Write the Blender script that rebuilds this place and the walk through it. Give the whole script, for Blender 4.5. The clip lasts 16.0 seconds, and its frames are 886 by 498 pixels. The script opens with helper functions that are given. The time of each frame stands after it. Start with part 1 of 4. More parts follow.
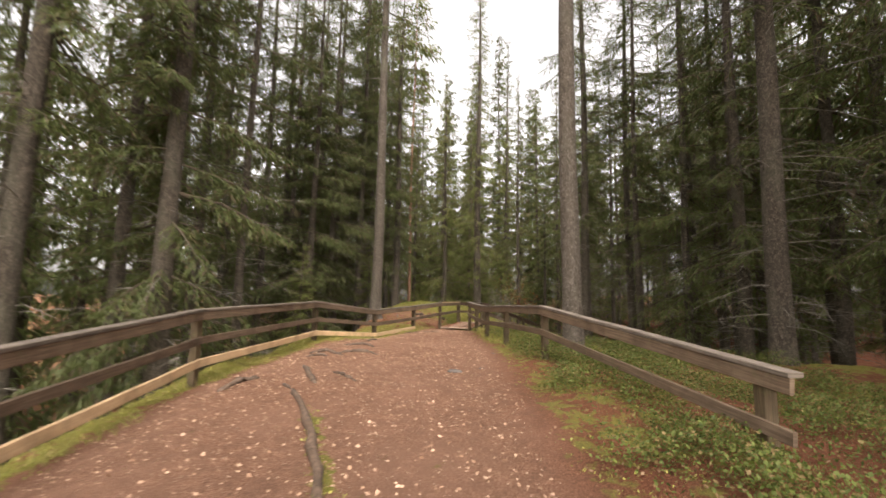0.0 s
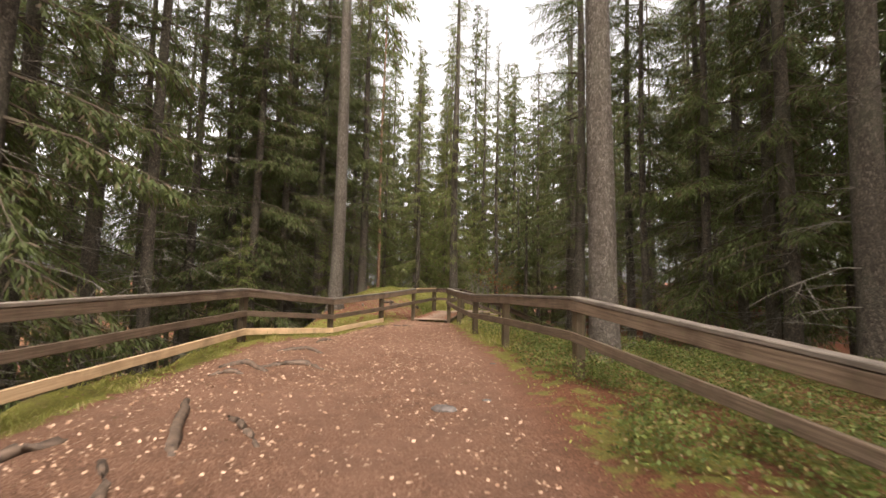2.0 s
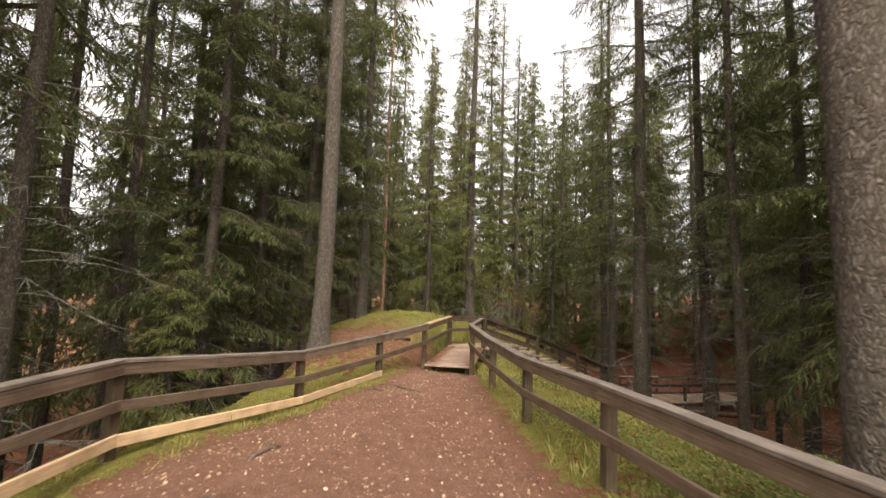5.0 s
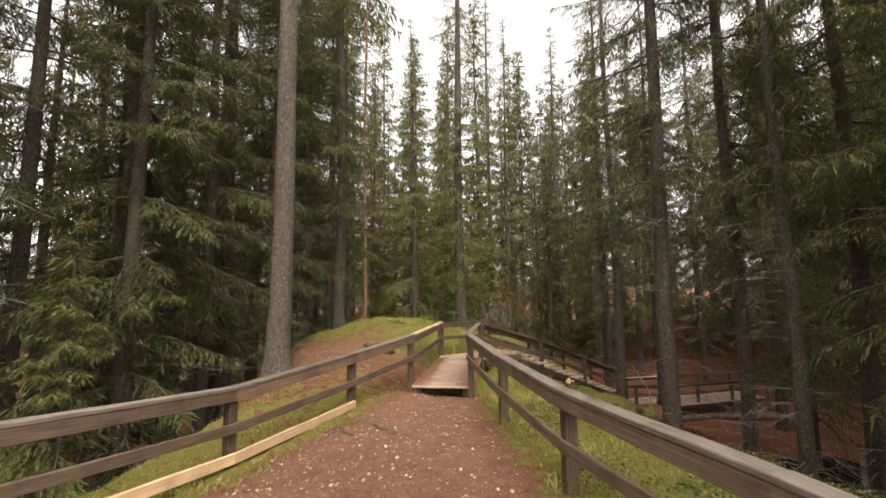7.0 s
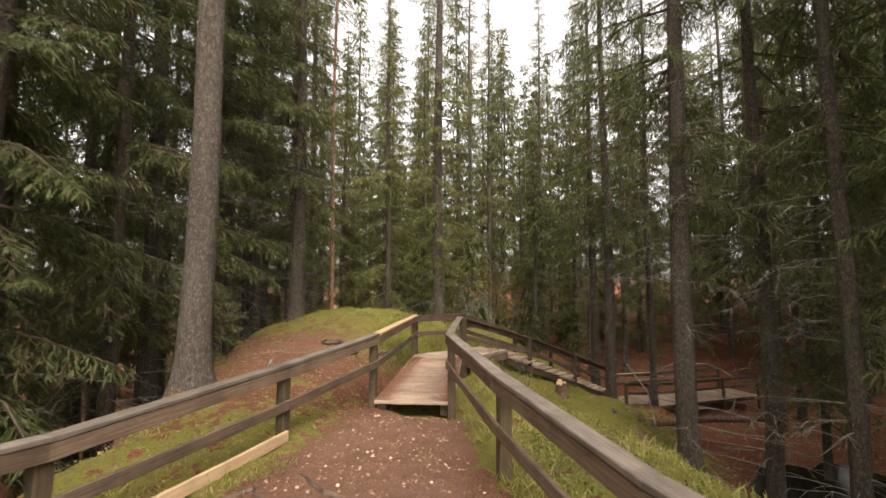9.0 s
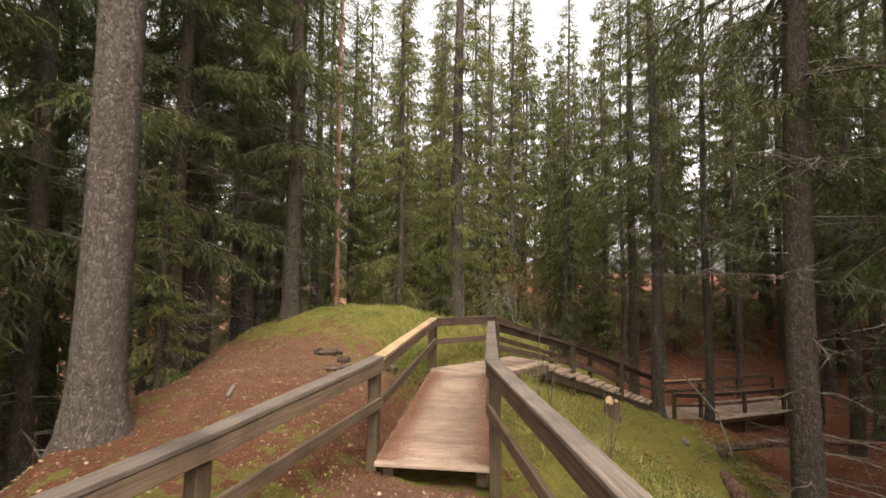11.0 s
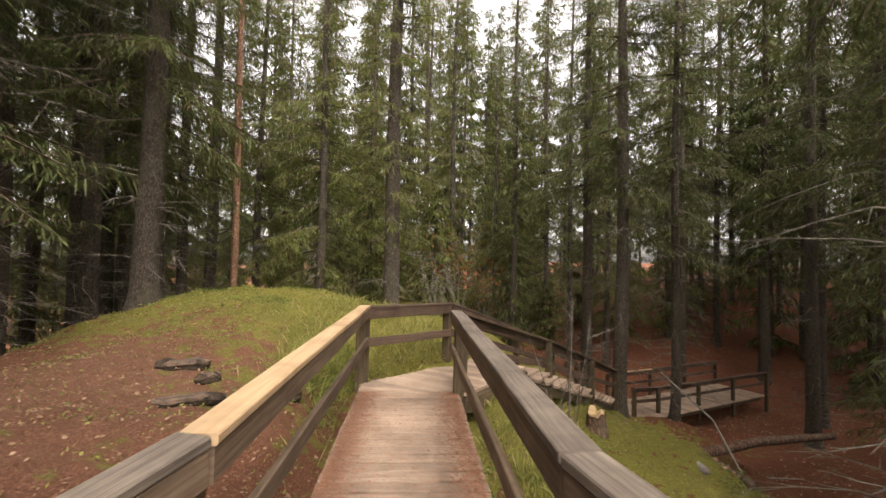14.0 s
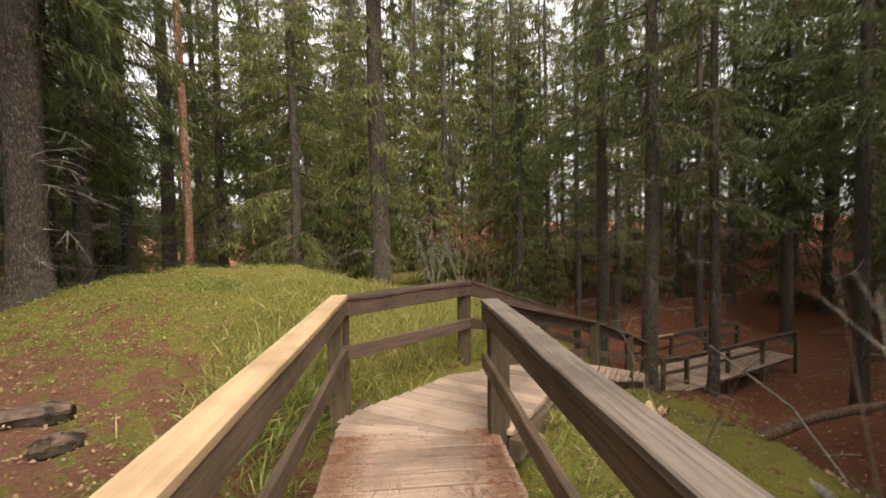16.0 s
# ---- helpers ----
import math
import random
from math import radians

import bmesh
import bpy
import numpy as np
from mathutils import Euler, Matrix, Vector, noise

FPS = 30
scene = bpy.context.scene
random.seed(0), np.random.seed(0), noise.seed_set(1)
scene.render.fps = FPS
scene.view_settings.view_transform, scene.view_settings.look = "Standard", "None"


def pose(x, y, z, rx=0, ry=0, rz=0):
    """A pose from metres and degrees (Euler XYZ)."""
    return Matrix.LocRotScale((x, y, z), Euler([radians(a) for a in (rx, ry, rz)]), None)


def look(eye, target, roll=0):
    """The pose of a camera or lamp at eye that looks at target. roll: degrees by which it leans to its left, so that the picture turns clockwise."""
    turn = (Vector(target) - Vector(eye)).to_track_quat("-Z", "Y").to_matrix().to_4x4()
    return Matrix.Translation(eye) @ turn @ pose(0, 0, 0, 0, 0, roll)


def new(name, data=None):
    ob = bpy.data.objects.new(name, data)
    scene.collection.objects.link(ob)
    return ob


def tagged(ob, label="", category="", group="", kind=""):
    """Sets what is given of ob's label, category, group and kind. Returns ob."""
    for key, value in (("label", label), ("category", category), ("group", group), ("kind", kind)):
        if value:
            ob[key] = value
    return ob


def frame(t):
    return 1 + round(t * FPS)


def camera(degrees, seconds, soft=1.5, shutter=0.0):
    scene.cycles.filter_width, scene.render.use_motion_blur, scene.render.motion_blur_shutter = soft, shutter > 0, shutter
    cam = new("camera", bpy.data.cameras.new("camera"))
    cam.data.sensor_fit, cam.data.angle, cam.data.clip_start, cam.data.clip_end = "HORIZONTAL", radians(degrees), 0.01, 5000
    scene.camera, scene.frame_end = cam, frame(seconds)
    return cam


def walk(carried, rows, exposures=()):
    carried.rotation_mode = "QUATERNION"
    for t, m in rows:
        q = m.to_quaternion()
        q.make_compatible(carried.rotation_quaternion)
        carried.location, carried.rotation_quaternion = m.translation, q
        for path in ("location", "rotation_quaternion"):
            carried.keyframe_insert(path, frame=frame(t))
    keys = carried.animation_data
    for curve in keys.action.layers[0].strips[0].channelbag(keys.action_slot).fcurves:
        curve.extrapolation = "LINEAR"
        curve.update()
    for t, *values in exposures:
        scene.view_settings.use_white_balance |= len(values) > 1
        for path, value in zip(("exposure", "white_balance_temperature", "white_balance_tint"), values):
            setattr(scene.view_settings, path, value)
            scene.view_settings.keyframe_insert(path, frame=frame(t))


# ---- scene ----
cam = camera(90.2, 16.0, soft=1.5, shutter=0.5)
PATH = [
    (0, (2.774, 2.474, 2.826), (2.378, 4.422, 3.052), 1.1),
    (0.5, (2.652, 3.116, 2.808), (2.393, 5.088, 3.021), 2.0),
    (1, (2.481, 3.868, 2.838), (2.202, 5.831, 3.101), -1.0),
    (1.5, (2.346, 4.507, 2.824), (2.032, 6.474, 3.014), 1.1),
    (2, (2.122, 5.228, 2.85), (1.853, 7.203, 3.012), 1.2),
    (2.5, (1.997, 5.84, 2.966), (1.644, 7.803, 3.116), 1.1),
    (3, (1.825, 6.483, 3.084), (1.577, 8.462, 3.236), 2.1),
    (3.5, (1.746, 7.121, 3.181), (1.41, 9.086, 3.343), 0.3),
    (4, (1.581, 7.744, 3.264), (1.297, 9.719, 3.404), 3.5),
    (4.2, (1.504, 7.948, 3.323), (1.238, 9.924, 3.477), 2.5),
    (6.3, (1.124, 10.129, 3.486), (0.779, 12.086, 3.712), 1.7),
    (6.5, (1.064, 10.323, 3.481), (0.823, 12.299, 3.675), 2.1),
    (7, (1.0, 10.866, 3.453), (0.749, 12.838, 3.666), -0.6),
    (7.5, (0.951, 11.306, 3.444), (0.737, 13.29, 3.587), 1.8),
    (8, (0.874, 11.821, 3.433), (0.769, 13.814, 3.566), 0.8),
    (8.2, (0.862, 12.022, 3.418), (0.708, 14.006, 3.613), 0.0),
    (10.3, (0.491, 14.392, 3.507), (0.346, 16.385, 3.598), 0.3),
    (10.5, (0.429, 14.621, 3.489), (0.233, 16.61, 3.581), 0.2),
    (11, (0.368, 15.198, 3.521), (0.155, 17.183, 3.643), 0.7),
    (11.5, (0.261, 15.713, 3.46), (0.194, 17.71, 3.539), -0.1),
    (12, (0.22, 16.225, 3.452), (0.103, 18.211, 3.655), -0.3),
    (12.5, (0.111, 16.693, 3.385), (0.071, 18.687, 3.535), 1.5),
    (13, (0.035, 17.218, 3.338), (0.027, 19.216, 3.436), 0.6),
    (13.5, (-0.001, 17.679, 3.286), (-0.025, 19.675, 3.402), 0.5),
    (14, (-0.075, 18.187, 3.251), (0.038, 20.183, 3.319), 1.4),
    (14.5, (-0.141, 18.717, 3.219), (-0.085, 20.716, 3.28), -0.3),
    (15, (-0.171, 19.271, 3.216), (-0.079, 21.269, 3.251), 0.8),
    (15.5, (-0.241, 19.791, 3.232), (-0.048, 21.781, 3.238), 0.6),
    (16, (-0.18, 20.289, 3.209), (-0.02, 22.281, 3.12), -1.0),
]
walk(cam, [(t, look(eye, target, roll)) for t, eye, target, roll in PATH],
     exposures=((0.0, 1.7, 7050, 14), (16.0, 1.8, 7100, 15)))

# ---- sky and light: a white overcast autumn sky ----
world = bpy.data.worlds.new("world")
scene.world = world
world.use_nodes = True
wn, wl = world.node_tree.nodes, world.node_tree.links
wn.clear()
sky = wn.new("ShaderNodeTexSky")
sky.sky_type, sky.sun_disc = "NISHITA", False
sky.sun_elevation, sky.sun_rotation = radians(50), radians(160)
sky.air_density, sky.dust_density = 1.0, 4.0
grey = wn.new("ShaderNodeHueSaturation")
grey.inputs["Saturation"].default_value = 0.12
back = wn.new("ShaderNodeBackground")
back.inputs["Strength"].default_value = 0.15
out = wn.new("ShaderNodeOutputWorld")
wl.new(sky.outputs[0], grey.inputs["Color"])
wl.new(grey.outputs[0], back.inputs["Color"])
wl.new(back.outputs[0], out.inputs["Surface"])
sun = new("sun", bpy.data.lights.new("sun", "SUN"))
sun.data.energy, sun.data.angle, sun.data.color = 0.9, radians(45), (1, 0.96, 0.9)
sun.matrix_world = look((0, 0, 60), (-12, 33, 0))


# ---- materials ----
def material(name, rough=0.8, spec=0.3):
    m = bpy.data.materials.new(name)
    m.use_nodes = True
    n = m.node_tree.nodes
    b = n["Principled BSDF"]
    b.inputs["Roughness"].default_value = rough
    b.inputs["Specular IOR Level"].default_value = spec
    return m, n, m.node_tree.links, b


def node(n, kind, **values):
    x = n.new(kind)
    for key, value in values.items():
        x.inputs[key.replace("_", " ")].default_value = value
    return x


def ramp(n, l, source, *stops):
    r = n.new("ShaderNodeValToRGB")
    e = r.color_ramp.elements
    while len(e) < len(stops):
        e.new(0.5)
    for k, (at, c) in enumerate(stops):
        e[k].position, e[k].color = at, (*c, 1)
    l.new(source, r.inputs[0])
    return r.outputs[0]


def coords(n, l, kind="Object", scale=(1, 1, 1)):
    c = n.new("ShaderNodeTexCoord")
    m = node(n, "ShaderNodeMapping", Scale=scale)
    l.new(c.outputs[kind], m.inputs["Vector"])
    return m.outputs[0]


def noise_of(n, l, vec, scale, detail=4.0, rough=0.6):
    t = node(n, "ShaderNodeTexNoise", Scale=scale, Detail=detail, Roughness=rough)
    if vec is not None:
        l.new(vec, t.inputs["Vector"])
    return t.outputs["Fac"]


def mixed(n, l, fac, a, b, blend="MIX"):
    x = n.new("ShaderNodeMix")
    x.data_type, x.blend_type = "RGBA", blend
    for s, v in ((x.inputs["Factor"], fac), (x.inputs["A"], a), (x.inputs["B"], b)):
        if isinstance(v, (int, float)):
            s.default_value = v
        elif isinstance(v, tuple):
            s.default_value = (*v, 1)
        else:
            l.new(v, s)
    return x.outputs["Result"]


def bumped(n, l, b, height, strength, distance):
    x = node(n, "ShaderNodeBump", Strength=strength, Distance=distance)
    l.new(height, x.inputs["Height"])
    l.new(x.outputs[0], b.inputs["Normal"])


def maths(n, l, op, a, b):
    x = n.new("ShaderNodeMath")
    x.operation = op
    for s, v in zip(x.inputs, (a, b)):
        if isinstance(v, (int, float)):
            s.default_value = v
        else:
            l.new(v, s)
    return x.outputs[0]


def wood(name, dark, light, grain=1.0, green=0.0):
    m, n, l, b = material(name, 0.75, 0.25)
    uv = n.new("ShaderNodeUVMap").outputs[0]
    mp = node(n, "ShaderNodeMapping", Scale=(2.0, 55, 1))
    l.new(uv, mp.inputs["Vector"])
    info = n.new("ShaderNodeObjectInfo")
    sh = n.new("ShaderNodeVectorMath")
    l.new(mp.outputs[0], sh.inputs[0])
    cmb = n.new("ShaderNodeCombineXYZ")
    l.new(maths(n, l, "MULTIPLY", info.outputs["Random"], 90.0), cmb.inputs["X"])
    l.new(maths(n, l, "MULTIPLY", info.outputs["Random"], 37.0), cmb.inputs["Y"])
    l.new(cmb.outputs[0], sh.inputs[1])
    g = noise_of(n, l, sh.outputs[0], grain, 6.0, 0.65)
    c = ramp(n, l, g, (0.3, dark), (0.7, light))
    stain = noise_of(n, l, coords(n, l), 3.0, 5.0)
    c = mixed(n, l, ramp(n, l, stain, (0.45, (0, 0, 0)), (0.7, (0.55, 0.55, 0.55))), c, tuple(v * 0.45 for v in dark))
    if green:
        moss = noise_of(n, l, coords(n, l), 9.0, 4.0)
        c = mixed(n, l, ramp(n, l, moss, (0.55, (0, 0, 0)), (0.75, (green, green, green))), c, (0.13, 0.15, 0.06))
    tone = n.new("ShaderNodeHueSaturation")
    l.new(c, tone.inputs["Color"])
    l.new(maths(n, l, "ADD", maths(n, l, "MULTIPLY", info.outputs["Random"], 0.45), 0.78), tone.inputs["Value"])
    l.new(tone.outputs[0], b.inputs["Base Color"])
    bumped(n, l, b, g, 0.5, 0.006)
    return m


WOOD = wood("weathered_wood", (0.078, 0.051, 0.033), (0.2, 0.142, 0.098), 1.0, 0.2)
CAP = wood("weathered_cap", (0.085, 0.067, 0.054), (0.225, 0.185, 0.15), 1.2, 0.12)
POST = wood("dark_post", (0.05, 0.036, 0.022), (0.13, 0.092, 0.055), 1.0, 0.35)
NEWWOOD = wood("fresh_pine_board", (0.44, 0.29, 0.16), (0.61, 0.435, 0.265), 0.7)
DECK = wood("trodden_deck", (0.25, 0.178, 0.13), (0.4, 0.298, 0.222), 0.9)
# Darker, browner wood for the railings of the steps and the footbridge.
WOOD_DARK = wood("dark_brown_wood", (0.045, 0.028, 0.02), (0.13, 0.085, 0.06), 1.0, 0.25)


def bark(name, low, mid, high, cells, lichen=0.3):
    m, n, l, b = material(name, 0.9, 0.15)
    v = coords(n, l, "Object", (1, 1, 0.42))
    warp = node(n, "ShaderNodeTexNoise", Scale=cells * 0.5, Detail=3.0)
    l.new(v, warp.inputs["Vector"])
    wv = mixed(n, l, 0.06, v, warp.outputs["Color"], "ADD")
    vor = node(n, "ShaderNodeTexVoronoi", Scale=cells)
    vor.feature = "DISTANCE_TO_EDGE"
    l.new(wv, vor.inputs["Vector"])
    flake = node(n, "ShaderNodeTexVoronoi", Scale=cells)
    l.new(wv, flake.inputs["Vector"])
    crack = ramp(n, l, vor.outputs["Distance"], (0.0, (0.25, 0.25, 0.25)), (0.3, (1, 1, 1)))
    fine = noise_of(n, l, v, cells * 4, 5.0, 0.7)
    tone = mixed(n, l, 0.5, fine, flake.outputs["Color"])
    bw = n.new("ShaderNodeRGBToBW")
    l.new(tone, bw.inputs[0])
    c = ramp(n, l, bw.outputs[0], (0.3, mid), (0.65, high))
    c = mixed(n, l, crack, low, c)
    big = noise_of(n, l, v, 2.2, 4.0)
    c = mixed(n, l, ramp(n, l, big, (0.5, (0, 0, 0)), (0.72, (lichen, lichen, lichen))), c, (0.17, 0.18, 0.12))
    l.new(c, b.inputs["Base Color"])
    h = maths(n, l, "ADD", crack, maths(n, l, "MULTIPLY", fine, 0.5))
    bumped(n, l, b, h, 0.9, 0.02)
    return m


BARK = bark("spruce_bark", (0.034, 0.027, 0.02), (0.066, 0.053, 0.041), (0.16, 0.133, 0.105), 42)
BARK_PLATE = bark("old_flaky_bark", (0.06, 0.048, 0.038), (0.085, 0.068, 0.054), (0.21, 0.178, 0.145), 46, 0.25)
BARK_PINE = bark("orange_pine_bark", (0.12, 0.062, 0.038), (0.24, 0.13, 0.08), (0.38, 0.235, 0.155), 22, 0.0)
BARK_BIRCH = bark("pale_birch_bark", (0.12, 0.11, 0.1), (0.34, 0.33, 0.31), (0.55, 0.54, 0.5), 9, 0.0)
BARK_LOG = bark("wet_log_bark", (0.04, 0.022, 0.015), (0.12, 0.065, 0.045), (0.23, 0.14, 0.1), 15, 0.35)


def leafy(name, dark, light, glow=0.35, rough=0.55, spread=0.35, dry=None):
    m, n, l, b = material(name, rough, 0.25)
    geo, info = n.new("ShaderNodeNewGeometry"), n.new("ShaderNodeObjectInfo")
    big = noise_of(n, l, coords(n, l), 0.8, 3.0)
    f = maths(n, l, "ADD", maths(n, l, "MULTIPLY", geo.outputs["Random Per Island"], 0.5), maths(n, l, "MULTIPLY", big, 0.6))
    c = ramp(n, l, f, (0.2, dark), (0.85, light))
    if dry:
        c = mixed(n, l, ramp(n, l, geo.outputs["Random Per Island"], (0.78, (0, 0, 0)), (0.86, (1, 1, 1))), c, dry)
    hs = n.new("ShaderNodeHueSaturation")
    l.new(c, hs.inputs["Color"])
    l.new(maths(n, l, "ADD", maths(n, l, "MULTIPLY", info.outputs["Random"], spread), 1 - spread / 2), hs.inputs["Value"])
    l.new(hs.outputs[0], b.inputs["Base Color"])
    t = n.new("ShaderNodeBsdfTranslucent")
    l.new(hs.outputs[0], t.inputs["Color"])
    mix = node(n, "ShaderNodeMixShader", Fac=glow)
    l.new(b.outputs[0], mix.inputs[1])
    l.new(t.outputs[0], mix.inputs[2])
    l.new(mix.outputs[0], n["Material Output"].inputs["Surface"])
    return m


NEEDLE = leafy("spruce_needles", (0.055, 0.072, 0.022), (0.155, 0.182, 0.062), 0.46, dry=(0.13, 0.095, 0.055))
# Lighter green: young growth, plus open light painted into full-grown spruces ahead.
NEEDLE_YOUNG_SUNLIT = leafy("young_and_sunlit_needles", (0.07, 0.088, 0.022), (0.19, 0.215, 0.062), 0.45, dry=(0.17, 0.125, 0.07))
GRASS = leafy("autumn_grass", (0.15, 0.18, 0.036), (0.46, 0.42, 0.13), 0.45, dry=(0.46, 0.36, 0.17))
SHRUB = leafy("bilberry_leaves", (0.038, 0.062, 0.014), (0.165, 0.19, 0.045), 0.35, dry=(0.2, 0.14, 0.06))
MOSSY = leafy("moss_sprigs", (0.07, 0.09, 0.02), (0.42, 0.38, 0.1), 0.3, dry=(0.2, 0.12, 0.06))
MOSS_GREEN = leafy("green_moss", (0.075, 0.11, 0.022), (0.3, 0.34, 0.085), 0.35, dry=(0.36, 0.33, 0.12))
LITTER = leafy("fallen_birch_leaves", (0.24, 0.12, 0.065), (0.6, 0.4, 0.28), 0.15, 0.55)
BROWN = leafy("brown_dead_leaves", (0.13, 0.065, 0.036), (0.42, 0.27, 0.17), 0.15, 0.6)
RUST = leafy("rusty_rowan_leaves", (0.25, 0.06, 0.015), (0.5, 0.16, 0.04), 0.4)
TWIG, _n, _l, _b = material("dry_grey_twigs", 0.85, 0.2)
_l.new(ramp(_n, _l, noise_of(_n, _l, coords(_n, _l), 6.0), (0.3, (0.085, 0.072, 0.058)), (0.7, (0.25, 0.225, 0.19))), _b.inputs["Base Color"])
BRANCH, _n, _l, _b = material("brown_branches", 0.85, 0.2)
_l.new(ramp(_n, _l, noise_of(_n, _l, coords(_n, _l), 5.0), (0.3, (0.04, 0.03, 0.02)), (0.7, (0.11, 0.085, 0.06))), _b.inputs["Base Color"])
ROOT, _n, _l, _b = material("bare_root", 0.7, 0.3)
_v = coords(_n, _l)
_l.new(ramp(_n, _l, noise_of(_n, _l, _v, 14.0, 6.0), (0.3, (0.035, 0.023, 0.016)), (0.7, (0.15, 0.1, 0.07))), _b.inputs["Base Color"])
bumped(_n, _l, _b, noise_of(_n, _l, _v, 40.0, 5.0), 0.6, 0.01)
# Near-black old wood: the shade inside the hollow pieces is in this colour.
ROT, _n, _l, _b = material("shaded_rotten_wood", 0.9, 0.15)
_v = coords(_n, _l)
_l.new(ramp(_n, _l, noise_of(_n, _l, _v, 22.0, 6.0), (0.35, (0.012, 0.009, 0.007)), (0.7, (0.07, 0.052, 0.036))), _b.inputs["Base Color"])
bumped(_n, _l, _b, noise_of(_n, _l, _v, 30.0, 5.0), 0.9, 0.02)
CUT, _n, _l, _b = material("pale_broken_wood", 0.8, 0.2)
_v = coords(_n, _l, "Object", (1, 1, 0.15))
_l.new(ramp(_n, _l, noise_of(_n, _l, _v, 30.0, 5.0), (0.3, (0.28, 0.17, 0.08)), (0.7, (0.6, 0.44, 0.25))), _b.inputs["Base Color"])
bumped(_n, _l, _b, noise_of(_n, _l, _v, 50.0, 5.0), 0.8, 0.01)
STONE, _n, _l, _b = material("grey_stone", 0.85, 0.25)
_l.new(ramp(_n, _l, noise_of(_n, _l, coords(_n, _l), 18.0, 6.0), (0.35, (0.06, 0.045, 0.038)), (0.7, (0.16, 0.135, 0.12))), _b.inputs["Base Color"])

GROUND, _n, _l, _b = material("forest_floor", 0.95, 0.1)
_v = coords(_n, _l)
_fine, _mid, _big = noise_of(_n, _l, _v, 55.0, 8.0, 0.8), noise_of(_n, _l, _v, 5.0, 5.0), noise_of(_n, _l, _v, 0.7, 4.0)
_needle = node(_n, "ShaderNodeTexVoronoi", Scale=70.0)
_l.new(_v, _needle.inputs["Vector"])
_soil = ramp(_n, _l, _fine, (0.34, (0.07, 0.035, 0.022)), (0.5, (0.22, 0.115, 0.073)), (0.66, (0.44, 0.265, 0.18)))
_soil = mixed(_n, _l, ramp(_n, _l, _mid, (0.4, (0, 0, 0)), (0.68, (0.6, 0.6, 0.6))), _soil, (0.15, 0.083, 0.056))
_soil = mixed(_n, _l, ramp(_n, _l, _big, (0.42, (0, 0, 0)), (0.62, (0.5, 0.5, 0.5))), _soil, (0.25, 0.14, 0.095))
_green = ramp(_n, _l, _fine, (0.3, (0.06, 0.065, 0.016)), (0.52, (0.2, 0.19, 0.042)), (0.75, (0.4, 0.35, 0.1)))
_green = mixed(_n, _l, ramp(_n, _l, _mid, (0.45, (0, 0, 0)), (0.7, (0.5, 0.5, 0.5))), _green, (0.13, 0.085, 0.045))
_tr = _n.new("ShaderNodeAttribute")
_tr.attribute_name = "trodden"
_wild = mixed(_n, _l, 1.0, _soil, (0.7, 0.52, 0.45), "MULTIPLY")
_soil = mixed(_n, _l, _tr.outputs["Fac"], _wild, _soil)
_at = _n.new("ShaderNodeAttribute")
_at.attribute_name = "moss"
_edge = maths(_n, _l, "ADD", _at.outputs["Fac"], maths(_n, _l, "MULTIPLY", maths(_n, _l, "SUBTRACT", _mid, 0.5), 1.9))
_edge = maths(_n, _l, "ADD", _edge, maths(_n, _l, "MULTIPLY", maths(_n, _l, "SUBTRACT", _big, 0.5), 0.8))
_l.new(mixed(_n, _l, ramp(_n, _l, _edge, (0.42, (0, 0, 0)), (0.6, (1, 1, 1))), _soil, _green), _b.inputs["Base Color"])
bumped(_n, _l, _b, maths(_n, _l, "ADD", _fine, maths(_n, _l, "MULTIPLY", _mid, 2.0)), 0.9, 0.05)

# ---- mesh helpers ----
class Geo:
    """Vertices, faces and uvs gathered for one mesh."""

    def __init__(self):
        self.v, self.f, self.uv = [], [], []

    def add(self, verts, faces, uvs=None):
        k = len(self.v)
        self.v += [tuple(p) for p in verts]
        self.f += [tuple(i + k for i in f) for f in faces]
        self.uv += uvs if uvs else [(0.0, 0.0)] * sum(len(f) for f in faces)

    def mesh(self, name, at=(0, 0, 0), smooth=False):
        me = bpy.data.meshes.new(name)
        ax, ay, az = at
        me.from_pydata([(x - ax, y - ay, z - az) for x, y, z in self.v], [], self.f)
        layer = me.uv_layers.new(name="uv")
        layer.data.foreach_set("uv", [c for p in self.uv for c in p])
        if smooth:
            me.polygons.foreach_set("use_smooth", [True] * len(me.polygons))
        me.update()
        return me


def thing(name, at, label, category, group="", kind=""):
    ob = new(name)
    ob.empty_display_size = 0.2
    ob.location = at
    bpy.context.view_layer.update()
    return tagged(ob, label, category, group, kind)


def part(name, geo, mat, parent, label="", smooth=False):
    """Links geo, given in world coordinates, as one mesh under a thing at its base."""
    base = Vector(parent.location)
    if parent.parent:
        base += parent.parent.location
    me = geo.mesh(name, base, smooth) if isinstance(geo, Geo) else geo
    me.materials.append(mat)
    ob = new(name, me)
    ob.parent = parent
    if label:
        ob["label"] = label
    return ob


def single(name, geo, mat, at, label, category, group="", kind="", smooth=False):
    me = geo.mesh(name, at, smooth)
    me.materials.append(mat)
    ob = new(name, me)
    ob.location = at
    return tagged(ob, label, category, group, kind)


